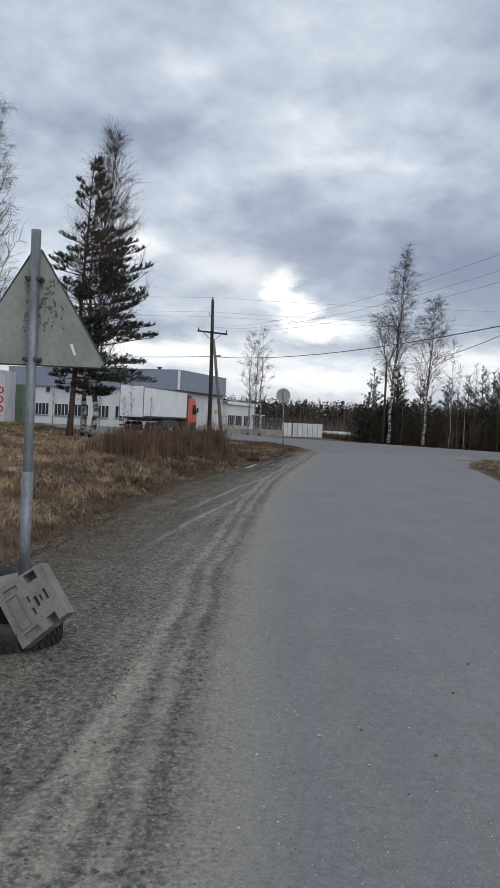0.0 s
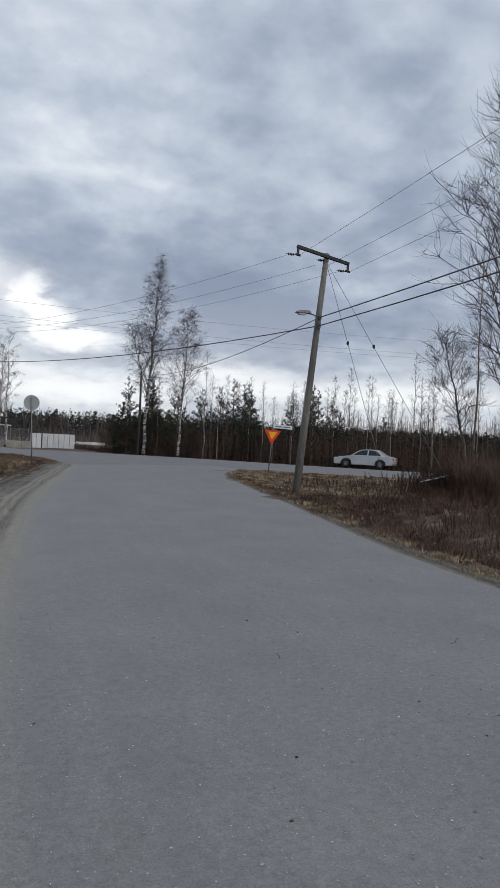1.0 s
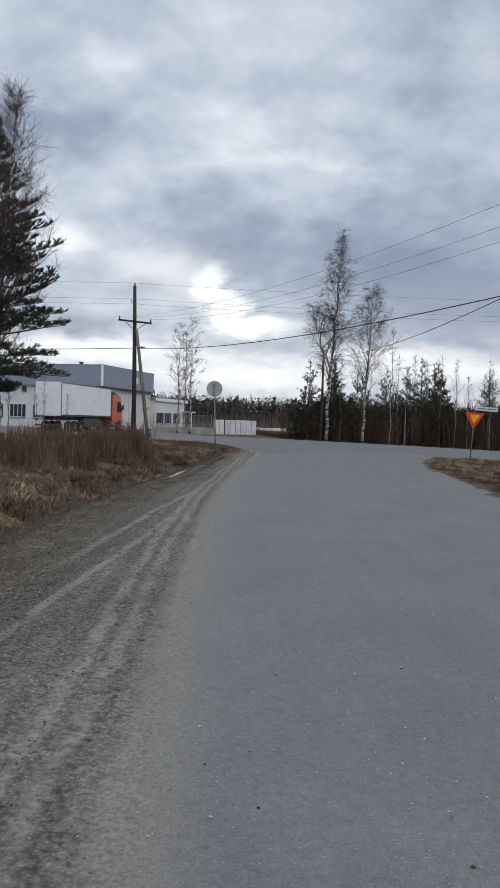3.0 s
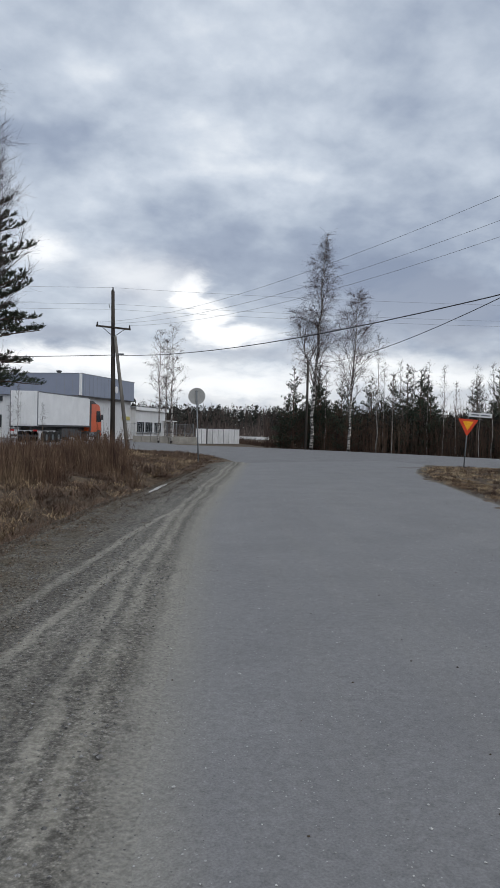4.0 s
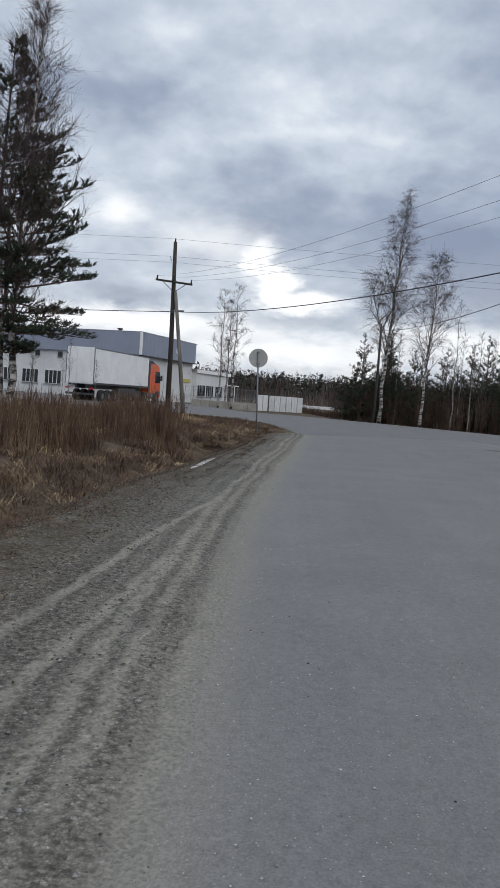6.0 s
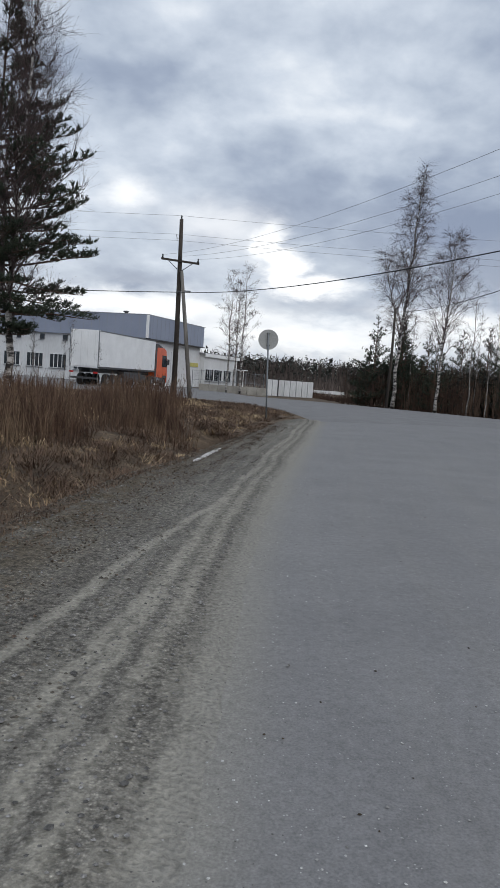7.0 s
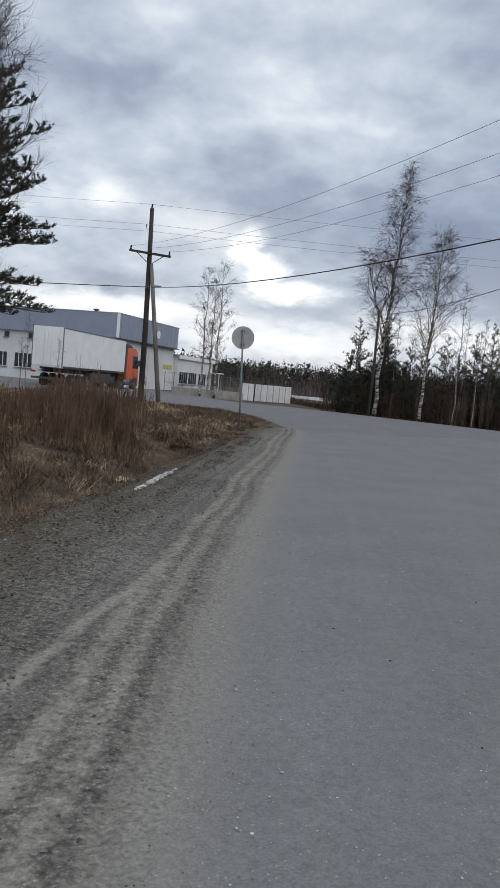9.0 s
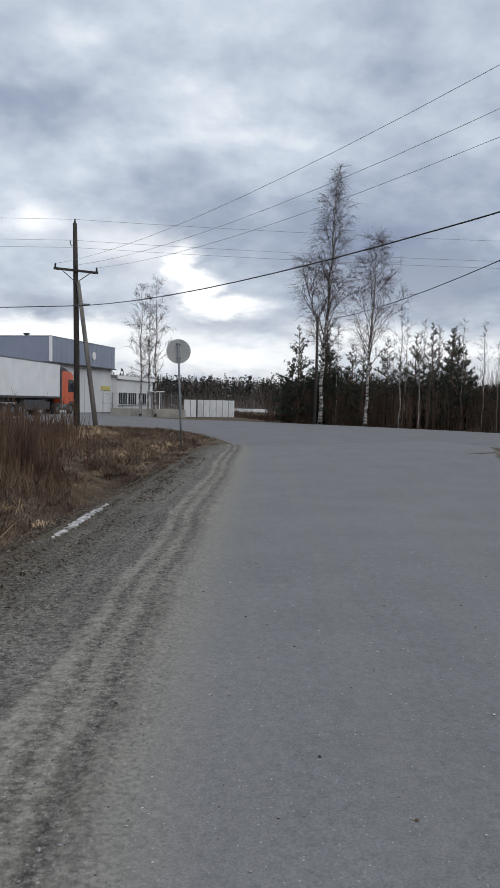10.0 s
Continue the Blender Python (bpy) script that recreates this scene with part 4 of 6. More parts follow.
for k, (x, y, size) in enumerate(((-13.6, 50.5, 0.50), (-12.2, 52.0, 0.42), (-11.0, 49.2, 0.46), (-15.2, 51.2, 0.55), (-10.1, 51.6, 0.36), (-16.8, 49.6, 0.48), (-14.4, 53.0, 0.40))):
    sapling = copy_thing(sapling_kinds[k % 4], pose(0, 0, 0))
    sapling.matrix_basis = pose(x, y, ground_z(x, y), 0, 0, 50 * k) @ Matrix.Diagonal((size * 1.2, size * 1.2, size, 1))
    tagged(sapling, "thin leafless sapling at the edge of the yard", group="saplings at the yard")

# dense undergrowth of the wood
g = Geo()
for i in range(9500):
    s = rng.uniform(0.2, 92)
    depth = 1.2 + 17 * rng.random() ** 1.6
    x, y = wood_spot(max(0, s), depth)
    h = rng.uniform(1.2, 3.0) + min(2.2, depth * 0.25)
    z = ground_z(x, y) - 0.1
    a, b = rng.gauss(0, 0.22), rng.gauss(0, 0.22)
    r = rng.uniform(0.008, 0.02)
    g.tube([(x, y, z), (x + a * 0.4, y + b * 0.4, z + h * 0.5), (x + a, y + b, z + h)], [r, r * 0.8, r * 0.35], 3, False)
    for _ in range(3):
        u = rng.uniform(0.25, 0.9)
        w, k = rng.uniform(0, 6.283), rng.uniform(0.3, 0.8)
        q = (x + a * u, y + b * u, z + h * u)
        g.tube([q, (q[0] + math.cos(w) * k * 0.5, q[1] + math.sin(w) * k * 0.5, q[2] + k * rng.uniform(0.3, 0.9))], [r * 0.6, r * 0.3], 3, False)
single("undergrowth", g, M_thicket, "dense dark brown leafless undergrowth of a young wood", "thicket", kind="stuff")

# evergreen lower growth among the stems, kept low and loose
g = Geo()
for i in range(8500):
    s, depth = rng.uniform(0, 80), 3 + 16 * rng.random()
    x, y = wood_spot(s, depth)
    z = ground_z(x, y)
    needle_tuft(g, rng, Vector((x, y, z + rng.uniform(0.2, 3.4))), (rng.gauss(0, 1), rng.gauss(0, 1), 0.6), rng.uniform(0.35, 0.7), 9)
single("undergrowth_conifers", g, M_needle_far, "low dark spruce growth between the stems", "thicket", kind="stuff")

# far wooded ridge
g, gb = Geo(), Geo()
for i in range(7500):
    w = rng.uniform(-1.25, 1.25)
    d = rng.uniform(230, 420)
    x, y = d * math.sin(w), d * math.cos(w)
    h = rng.uniform(8.6, 12.6) * (d / 300) ** 0.6
    if x > 60:
        h *= 0.85
    if rng.random() < 0.75:
        wide = h * rng.uniform(0.10, 0.21)
        h *= rng.uniform(0.86, 1.04)
        for _ in range(30):
            up = rng.random() ** 0.9
            w, rr = rng.uniform(0, 6.283), wide * (1.08 - up) ** 0.7 * rng.uniform(0.2, 1.0)
            c = Vector((x + rr * math.cos(w), y + rr * math.sin(w), h * (0.10 + 0.86 * up)))
            size = h * rng.uniform(0.05, 0.10) * (1.25 - 0.6 * up)
            g.add([c + Vector((rng.gauss(0, 1), rng.gauss(0, 1), rng.gauss(0, 0.8))).normalized() * size for _ in range(3)], [(0, 1, 2)])
        gb.tube([(x, y, -0.3), (x, y, h * 0.6)], [0.16, 0.1], 3, False)
    else:
        for _ in range(7):
            a, b = rng.gauss(0, 0.9), rng.gauss(0, 0.9)
            gb.tube([(x, y, -0.3), (x + a * 0.4, y + b * 0.4, h * 0.5), (x + a, y + b, h * rng.uniform(0.7, 0.95))], [0.12, 0.1, 0.04], 3, False)
single("far_wood", g, M_needle_far, "distant dark conifer wood along the horizon", "woods", kind="stuff")
single("far_bare_wood", gb, M_far_trunks, "distant leafless trees along the horizon", "woods", kind="stuff")
# brown bushes at the foot of the far wood
g = Geo()
for i in range(5000):
    w, d = rng.uniform(-1.2, 1.2), rng.uniform(120, 235)
    x, y = d * math.sin(w), d * math.cos(w)
    h = rng.uniform(1.2, 3.4) * (d / 170)
    a, b = rng.gauss(0, 0.5), rng.gauss(0, 0.5)
    g.tube([(x, y, -0.2), (x + a, y + b, h)], [rng.uniform(0.06, 0.16), 0.04], 3, False)
single("far_bushes", g, M_far_trunks, "distant brown leafless bushes on open ground", "bushes", kind="stuff")

# ---- grasses and weeds ----


def blade(g, rng, x, y, z, h, w, lean):
    a = rng.uniform(0, 6.283)
    dx, dy = math.cos(a), math.sin(a)
    sx, sy = -dy * w, dx * w
    l1, l2 = lean * 0.35, lean
    g.add([(x - sx, y - sy, z - 0.02), (x + sx, y + sy, z - 0.02), (x + dx * l1 * h + sx * 0.7, y + dy * l1 * h + sy * 0.7, z + h * 0.6), (x + dx * l1 * h - sx * 0.7, y + dy * l1 * h - sy * 0.7, z + h * 0.6), (x + dx * l2 * h, y + dy * l2 * h, z + h * max(0.15, 1 - 0.45 * lean))], [(0, 1, 2, 3), (3, 2, 4)])


def tussock(g, rng, x, y, z, r, h, n, w):
    """A drooping clump of dead grass."""
    lay = rng.uniform(0, 6.283)
    for _ in range(n):
        a = lay + rng.gauss(0, 1.3)
        k, d = rng.uniform(0.35, 1.0), r * rng.random() ** 0.5
        px, py = x + d * math.cos(a + 2.1 * rng.random()), y + d * math.sin(a + 2.1 * rng.random())
        dx, dy = math.cos(a), math.sin(a)
        hh, out = h * k * rng.uniform(0.45, 1.0), h * rng.uniform(0.9, 2.4)
        ww = w * rng.uniform(0.6, 1.3)
        sx, sy = -dy * ww, dx * ww
        m1, m2 = 0.45 * out, out
        droop = hh * rng.uniform(-0.2, 0.55)
        g.add([(px - sx, py - sy, z - 0.03), (px + sx, py + sy, z - 0.03), (px + dx * m1 + sx * 0.8, py + dy * m1 + sy * 0.8, z + hh), (px + dx * m1 - sx * 0.8, py + dy * m1 - sy * 0.8, z + hh), (px + dx * m2, py + dy * m2, z + droop)], [(0, 1, 2, 3), (3, 2, 4)])


g, gd, gs = Geo(), Geo(), Geo()
count = 0
while count < 9000:
    y = 1.0 + 50 * rng.random() ** 1.25
    edge = lerp_table(GRASS_EDGE, y)
    x = edge + 0.1 - (21 if y > 20 else 14 if y > 8 else 7) * rng.random() ** 1.35
    d = edge - x + 0.5 * noise.noise(Vector((x * 0.6, y * 0.6, 40)))
    if (abs(x + 1.5) < 0.5 and abs(y - 28.8) < 1.5) or d < 0.15 or (d < 0.9 and rng.random() < 0.6) or noise.noise(Vector((x * 1.1, y * 0.9, 77))) < -0.22 - 0.3 * rng.random():
        continue
    tone = noise.noise(Vector((x * 0.45, y * 0.45, 2)))
    dark = d < 0.95 and y < 36
    z = ground_z(x, y)
    h = rng.uniform(0.09, 0.26) * (0.5 if d < 0.9 else 1.0)
    target = gd if rng.random() < (0.92 if dark else (0.14 if y < 13 else (0.62 if y < 20 else 0.9) if d < 3.6 else 0.35) - 0.35 * tone) else g
    tussock(target, rng, x, y, z + 0.10 * max(0.0, noise.noise(Vector((x * 1.1, y * 0.9, 77)))), rng.uniform(0.16, 0.42), h, rng.randint(24, 38), (0.0020 + 0.00013 * y) * rng.uniform(0.7, 1.5))
    count += 1
for _ in range(16000):
    y = 1.5 + 34 * rng.random() ** 1.3
    edge = lerp_table(GRASS_EDGE, y)
    x = edge + 1.3 - 2.6 * rng.random() ** 0.7 + 0.3 * noise.noise(Vector((0.3, y * 0.7, 50)))
    if rng.random() < ramp01((x - edge + 0.2) / 1.3) ** 0.6:
        continue
    blade(gs, rng, x, y, max(ground_z(x, y), 0.0 if x > edge else -1.0), rng.uniform(0.015, 0.07), rng.uniform(0.0015, 0.004) * (1 + y / 25), rng.uniform(0.3, 1.6))
gl = Geo()
for k in range(90000):
    y = 2.0 + 32 * rng.random() ** 1.25
    x = lerp_table(GRASS_EDGE, y) - (rng.gauss(0.0, 0.62) if k % 2 else abs(rng.gauss(0.3, 2.2))) + 0.4 * noise.noise(Vector((0.7, y * 0.6, 60)))
    if x > lerp_table(LEFT_EDGE, y) - 0.9 or noise.noise(Vector((x * 2.2, y * 1.6, 90))) < rng.uniform(-0.5, 0.3):
        continue
    z = max(ground_z(x, y), 0.008 if x > lerp_table(GRASS_EDGE, y) + 0.1 else -1.0)
    w, a, r = rng.uniform(0, 6.283), rng.uniform(0, 6.283), rng.uniform(0.004, 0.009) * (1.0 + y / 20)
    dx, dy = math.cos(w) * r, math.sin(w) * r
    up, up2 = rng.uniform(0.0, 0.9) * r, rng.uniform(0.0, 1.3) * r
    gl.add([(x - dx, y - dy, z), (x + dy * 0.6, y - dx * 0.6, z + up), (x + dx, y + dy, z + 0.3 * up2), (x - dy * 0.6, y + dx * 0.6, z + up2)], [(0, 1, 2), (0, 2, 3)])
single("leaf_litter", gl, M_litter, "brown leaf litter and dead stalks along the ditch", "litter", kind="stuff")
single("dry_grass", g, M_straw, "flattened straw-coloured dry grass on the field", "grass", kind="stuff")
single("withered_weeds", gd, M_straw_dark, "dark withered weeds along the ditch", "weeds", kind="stuff")
single("sparse_weeds", gs, M_straw_dark, "sparse low dead weeds at the gravel's edge", "weeds", kind="stuff")

g, gd = Geo(), Geo()
count = 0
while count < 3900:
    y = 4.0 + 36 * rng.random() ** 1.2
    edge = lerp_table(RIGHT_EDGE, min(y, 44)) + 0.28
    x = edge + 13 * rng.random() ** 1.3
    if y > float(np.interp(x, [p[0] for p in ROAD_NEAR], [p[1] for p in ROAD_NEAR])) - 0.4:
        continue
    d = x - edge
    tone = noise.noise(Vector((x * 0.5, y * 0.5, 12)))
    tan = d < 0.6 or y > 25
    h = rng.uniform(0.10, 0.28) * (0.45 if d < 0.6 or y > 25 else 1.0)
    tussock(g if rng.random() < ((0.6 if y > 25 else 0.22) if tan else 0.03 + 0.14 * tone) else gd, rng, x, y, ground_z(x, y), rng.uniform(0.12, 0.38), h, rng.randint(22, 36), (0.0021 + 0.00015 * y) * rng.uniform(0.7, 1.5))
    count += 1
single("dry_grass", g, M_straw, "straw-coloured dry grass on the verge", "grass", kind="stuff")
single("withered_weeds", gd, M_bank, "dark red-brown withered weeds on the bank", "weeds", kind="stuff")


def thicket(name, places, hrange, seed, material, label, twigs=5, width=0.006, splay=0.22):
    r = random.Random(seed)
    g = Geo()
    for x, y, scale in places:
        z = ground_z(x, y) - 0.05
        h = r.uniform(*hrange) * scale
        a, b = r.gauss(0, splay) * h, r.gauss(0, splay) * h
        w = width * r.uniform(0.8, 1.7)
        stem = [Vector((x, y, z)), Vector((x + a * 0.3, y + b * 0.3, z + h * 0.45)), Vector((x + a, y + b, z + h))]
        g.tube(stem, [w * 1.4, w, w * 0.4], 3, False)
        for _ in range(twigs):
            q, d = point_on(stem, r.uniform(0.25, 0.95))
            e = q + (d + Vector((r.gauss(0, splay * 2), r.gauss(0, splay * 2), 0.1))).normalized() * h * r.uniform(0.12, 0.32)
            g.tube([q, e], [w * 0.6, w * 0.3], 3, False)
    return single(name, g, material, label, "thicket", kind="stuff")


willows = []
while len(willows) < 6600:
    y = rng.uniform(22, 46)
    edge = lerp_table(GRASS_EDGE, y)
    x = edge - 1.2 - 7.5 * rng.random() ** 1.1
    density = noise.noise(Vector((x * 0.55, y * 0.40, 21))) + 0.5 * noise.noise(Vector((x * 1.5, y * 1.3, 5)))
    fade = ramp01((x + 0.205 * y + 2.6) / 2.4)
    if density < rng.uniform(-0.25, 0.4) or rng.random() > fade + 0.01 or (y > 42 and x > -4.5) or x > 0.5 - 0.168 * (y - 13.3) + rng.gauss(0, 0.35):
        continue
    willows.append((x, y, (0.75 + 0.9 * max(0.0, density)) * (0.5 + 0.5 * fade) * (0.55 if x > edge - 2.1 else 1.0) * (1 - 0.40 * ramp01((y - 31) / 12))))
thicket("willow_thicket", willows, (0.42, 1.08), 71, M_willow, "red-brown leafless willow shoots crowding the ditch", 6, 0.0050, 0.11)
places = []
while len(places) < 4200:
    y = rng.uniform(5, 31)
    edge = lerp_table(RIGHT_EDGE, y)
    x = edge + 2.0 + 13 * rng.random() ** 1.1
    if y > float(np.interp(x, [p[0] for p in ROAD_NEAR], [p[1] for p in ROAD_NEAR])) - 1.5 or (x < 10.5 and y > 24):
        continue
    if noise.noise(Vector((x * 0.4, y * 0.4, 31))) < rng.uniform(-0.5, 0.4):
        continue
    places.append((x, y, 0.55 + 0.55 * ramp01((x - edge - 2) / 6)))
thicket("bank_thicket", places, (0.25, 0.75), 72, M_bank, "dark red-brown leafless shrubs on the bank", 5, 0.007)
places = [(14.9 + abs(rng.gauss(0, 3.2)), rng.gauss(24.0, 1.8), rng.uniform(0.6, 0.9)) for _ in range(3400)]
thicket("alder_thicket", places, (0.8, 2.1), 73, M_thicket, "dark tangled leafless bushes under the alders", 6, 0.010)
places = [(rng.uniform(3.9, 9.5), rng.uniform(80.5, 90), rng.uniform(0.5, 1.0)) for _ in range(700)]
thicket("roadside_bushes", places, (0.3, 0.9), 74, M_thicket, "low dark leafless bushes beyond the main road", 5, 0.016)

# ---- overhead lines ----


def insulator(g, p, h=0.18):
    g.lathe([(0.01, 0), (0.05, 0.02), (0.055, h * 0.4), (0.03, h * 0.5), (0.05, h * 0.65), (0.035, h * 0.95), (0.01, h)], "z", 8, p)


def sagging(p, q, sag, n=14):
    p, q = Vector(p), Vector(q)
    return [p.lerp(q, k / n) - Vector((0, 0, sag * 4 * (k / n) * (1 - k / n))) for k in range(n + 1)]


def wire(name, p, q, sag, r, material, label, group):
    return single(name, Geo().tube(sagging(p, q, sag), r, 4), material, label, "wire", group)


# leaning wooden pole by the lane, with crossarm and street lamp
ARM_L, ARM_R, TOP_B = Vector((8.30, 23.69, 8.16)), Vector((10.50, 24.58, 8.05)), Vector((9.58, 24.2, 8.21))
pole_b = thing("utility_pole", (8.83, 24.2, -0.24), "leaning weathered wooden utility pole with a crossarm", "utility pole")
O = Vector((8.83, 24.2, -0.24))
axis_b = TOP_B - O
part("pole", Geo().tube([(0, 0, -0.2), axis_b * 0.35, axis_b * 0.7, axis_b], [0.142, 0.124, 0.106, 0.092], 14), M_pole, pole_b, smooth=True)
arm_dir = (ARM_R - ARM_L).normalized()
mid = (ARM_L + ARM_R) / 2
turn = Matrix.Rotation(math.atan2(arm_dir.y, arm_dir.x), 3, "Z") @ Matrix.Rotation(-math.asin(arm_dir.z), 3, "Y")
part("crossarm", Geo().box(mid - O + Vector((0.0, -0.12, -0.02)), (2.45, 0.09, 0.11), turn), M_black_steel, pole_b, "dark steel crossarm", bevel=0.01)
for end in (ARM_L, ARM_R):
    part("bracket", Geo().box(end - O + Vector((0, -0.12, -0.14)), (0.07, 0.07, 0.30)).box(end - O + Vector((0, -0.12, -0.29)), (0.20, 0.06, 0.06), turn), M_black_steel, pole_b, "dark steel end bracket", bevel=0.008)
for end in (ARM_L + Vector((0, -0.12, -0.3)), TOP_B + Vector((0, -0.12, -0.28)), ARM_R + Vector((0, -0.12, -0.3))):
    ig = Geo()
    for k in range(4):
        ig.lathe([(0.012, -0.02), (0.045, -0.015), (0.05, 0.0), (0.012, 0.02)], "x", 8, end - O + Vector((-0.16 - 0.055 * k, 0, 0)))
    ig.tube([end - O, end - O + Vector((-0.42, 0, 0))], 0.012, 5)
    part("insulator", ig, M_black_steel, pole_b, "dark ribbed strain insulator")
lamp_at = axis_b * 0.735
part("lamp_arm", Geo().tube([lamp_at, lamp_at + Vector((-0.22, -0.12, 0.06)), lamp_at + Vector((-0.5, -0.3, 0.08))], 0.025, 6), M_galv, pole_b, "short galvanised lamp arm")
head = part("lamp_head", Geo().prism([(-0.95, 0.07), (-0.85, 0.14), (-0.5, 0.155), (-0.42, 0.11), (-0.42, 0.05), (-0.9, 0.04)], "y", -0.40, -0.18), M_galv, pole_b, "grey street lamp head", bevel=0.015)
head.location = lamp_at
part("lamp_bowl", Geo().prism([(-0.88, 0.04), (-0.55, 0.045), (-0.6, -0.01), (-0.82, -0.01)], "y", -0.37, -0.21), M_lamp_glass, head, "pale lamp bowl", bevel=0.015)
part("cable_clamp", Geo().box(axis_b * 0.70 + Vector((0, -0.14, 0)), (0.10, 0.10, 0.16)), M_steel_dark, pole_b)
part("cable_clamp", Geo().box(axis_b * 0.735 + Vector((0, -0.13, 0)), (0.10, 0.08, 0.12)), M_steel_dark, pole_b)
guy = axis_b * 0.97 + O
for anchor, u in (((12.8, 24.9, -0.3), 0.33), ((16.2, 25.6, -0.3), 0.33)):
    a = Vector(anchor)
    ball = guy.lerp(a, u)
    gw = thing("guy_wire", tuple(a), "thin steel guy wire with a dark insulator", "guy wire", "guy wires")
    part("wire_strand", Geo().tube([(0, 0, -0.05), guy - a], 0.009, 4), M_wire, gw)
    part("egg_insulator", Geo().lathe([(0.01, -0.08), (0.04, -0.05), (0.05, 0), (0.04, 0.05), (0.01, 0.08)], "z", 10, ball - a), M_cable, gw)

# braced double pole by the yard
pole_a = thing("utility_pole", (-6.0, 53.7, -0.05), "tall dark wooden utility pole with a leaning brace pole", "utility pole")
part("pole", Geo().tube([(0.05, 0, -0.2), (0.02, 0, 4), (-0.06, 0, 8), (-0.12, 0, 10.65)], [0.17, 0.15, 0.13, 0.11], 12), M_pole_dark, pole_a, smooth=True)
part("brace_pole", Geo().tube([(1.15, -0.45, -0.2), (0.62, -0.3, 3.8), (0.10, -0.16, 7.6)], [0.13, 0.12, 0.10], 12), M_pole, pole_a, "grey leaning brace pole", smooth=True)
part("crossarm", Geo().box((-0.02, -0.17, 8.18), (2.3, 0.10, 0.12), Matrix.Rotation(radians(4.5), 3, "Y")), M_pole_dark, pole_a, bevel=0.01)
for sx in (-1, 1):
    part("strut", Geo().tube([(0.72 * sx, -0.17, 8.12 - 0.05 * sx), (0, -0.17, 7.55)], 0.022, 5), M_steel_dark, pole_a)
for x, z in ((-1.08, 8.30), (-0.02, 8.26), (1.05, 8.14)):
    ig = Geo()
    insulator(ig, (x, -0.17, z), 0.24)
    part("insulator", ig, M_cable, pole_a, "dark pin insulator")
ig = Geo()
insulator(ig, (-0.12, 0, 10.66), 0.22)
part("insulator", ig, M_cable, pole_a, "dark top insulator")
part("bracket", Geo().tube([(-0.08, 0, 9.5), (-0.32, 0, 9.5), (-0.36, 0, 9.75)], 0.025, 5), M_steel_dark, pole_a)
part("small_lamp", Geo().prism([(0.25, 0), (0.62, 0.03), (0.66, 0.12), (0.3, 0.12)], "y", -0.32, -0.14), M_galv, pole_a, "small grey flood lamp", bevel=0.02).location = (0.08, 0, 6.35)
part("cable_clamp", Geo().box((-0.02, -0.18, 6.35), (0.14, 0.12, 0.16)), M_steel_dark, pole_a)
# old stub pole beside the birches
pole_c = thing("old_pole", (8.42, 63.8, -0.1), "short dark abandoned wooden pole beside birches", "pole")
part("pole", Geo().tube([(0.05, 0, -0.2), (0.12, 0, 3.6), (0.1, 0, 7.5)], [0.11, 0.10, 0.085], 10), M_pole_dark, pole_c, smooth=True)

A = Vector((-6.0, 53.7, -0.05))
for pa, pb in (((-1.08, -0.17, 8.5), ARM_L), ((-0.02, -0.17, 8.46), TOP_B + Vector((0, 0, -0.1))), ((1.05, -0.17, 8.35), ARM_R)):
    tip = Vector(pb) + Vector((-0.42, -0.12, -0.36))
    wire("overhead_wire", A + Vector(pa), tip, 0.75, 0.0062, M_wire, "bare overhead wire strung between wooden poles", "overhead wires")
    back = Vector((pb[0] - 0.6, -60, pb[2] + 0.6))
    wire("overhead_wire", Vector(pb) + Vector((0.05, -0.14, -0.3)), back, 0.9, 0.0066, M_wire, "bare overhead wire running along the lane", "overhead wires")
cab = O + axis_b * 0.70 + Vector((0, -0.14, 0))
cab2 = O + axis_b * 0.735 + Vector((0, -0.13, 0))
wire("aerial_cable", A + Vector((-0.02, -0.2, 6.35)), cab, 0.6, 0.018, M_cable, "thick black aerial cable between poles", "aerial cables")
wire("aerial_cable", A + Vector((-0.02, -0.2, 6.35)), A + Vector((-40, 4, 6.6)), 0.5, 0.022, M_cable, "thick black aerial cable crossing the yard", "aerial cables")
wire("aerial_cable", cab2, (8.3, 63.7, 7.1), 0.7, 0.015, M_cable, "black aerial cable to an old pole", "aerial cables")
wire("aerial_cable", cab2, (8.0, -60, 5.6), 0.8, 0.018, M_cable, "thick black aerial cable along the lane", "aerial cables")
wire("aerial_cable", cab, (8.3, -60, 5.2), 0.8, 0.018, M_cable, "thick black aerial cable along the lane", "aerial cables")
for y, z in ((0.0, 10.85), (-0.1, 9.75), (0.25, 9.45)):
    for x in (55, -60):
        wire("overhead_wire", A + Vector((-0.2, y, z)), A + Vector((x, y - 1.5, z + 0.25)), 0.5, 0.007, M_wire, "thin overhead wire high above the junction", "overhead wires")

# ---- road signs ----
# back of the triangular sign on its loose foot
sg = thing("warning_sign", (-1.42, 4.75, 0.0), "back of a triangular road sign on a galvanised post", "road sign", rz=2)
part("post", Geo().tube([(0.0, 0, 0.10), (0.0, 0, 2.86)], 0.034, 16), M_galv, sg, smooth=True)
part("post_sleeve", Geo().tube([(0, 0, 0.12), (0, 0, 1.16)], 0.040, 16), M_galv, sg, "outer galvanised sleeve", smooth=True)
tri = [(-0.48, 1.915), (0.48, 1.915), (0.51, 1.945), (0.03, 2.73), (-0.03, 2.73), (-0.51, 1.945)]
plate = part("plate", Geo().prism(tri, "y", 0.046, 0.052), M_sign_back, sg, "dull green-grey back of the plate", bevel=0.0015)
rim = Geo()
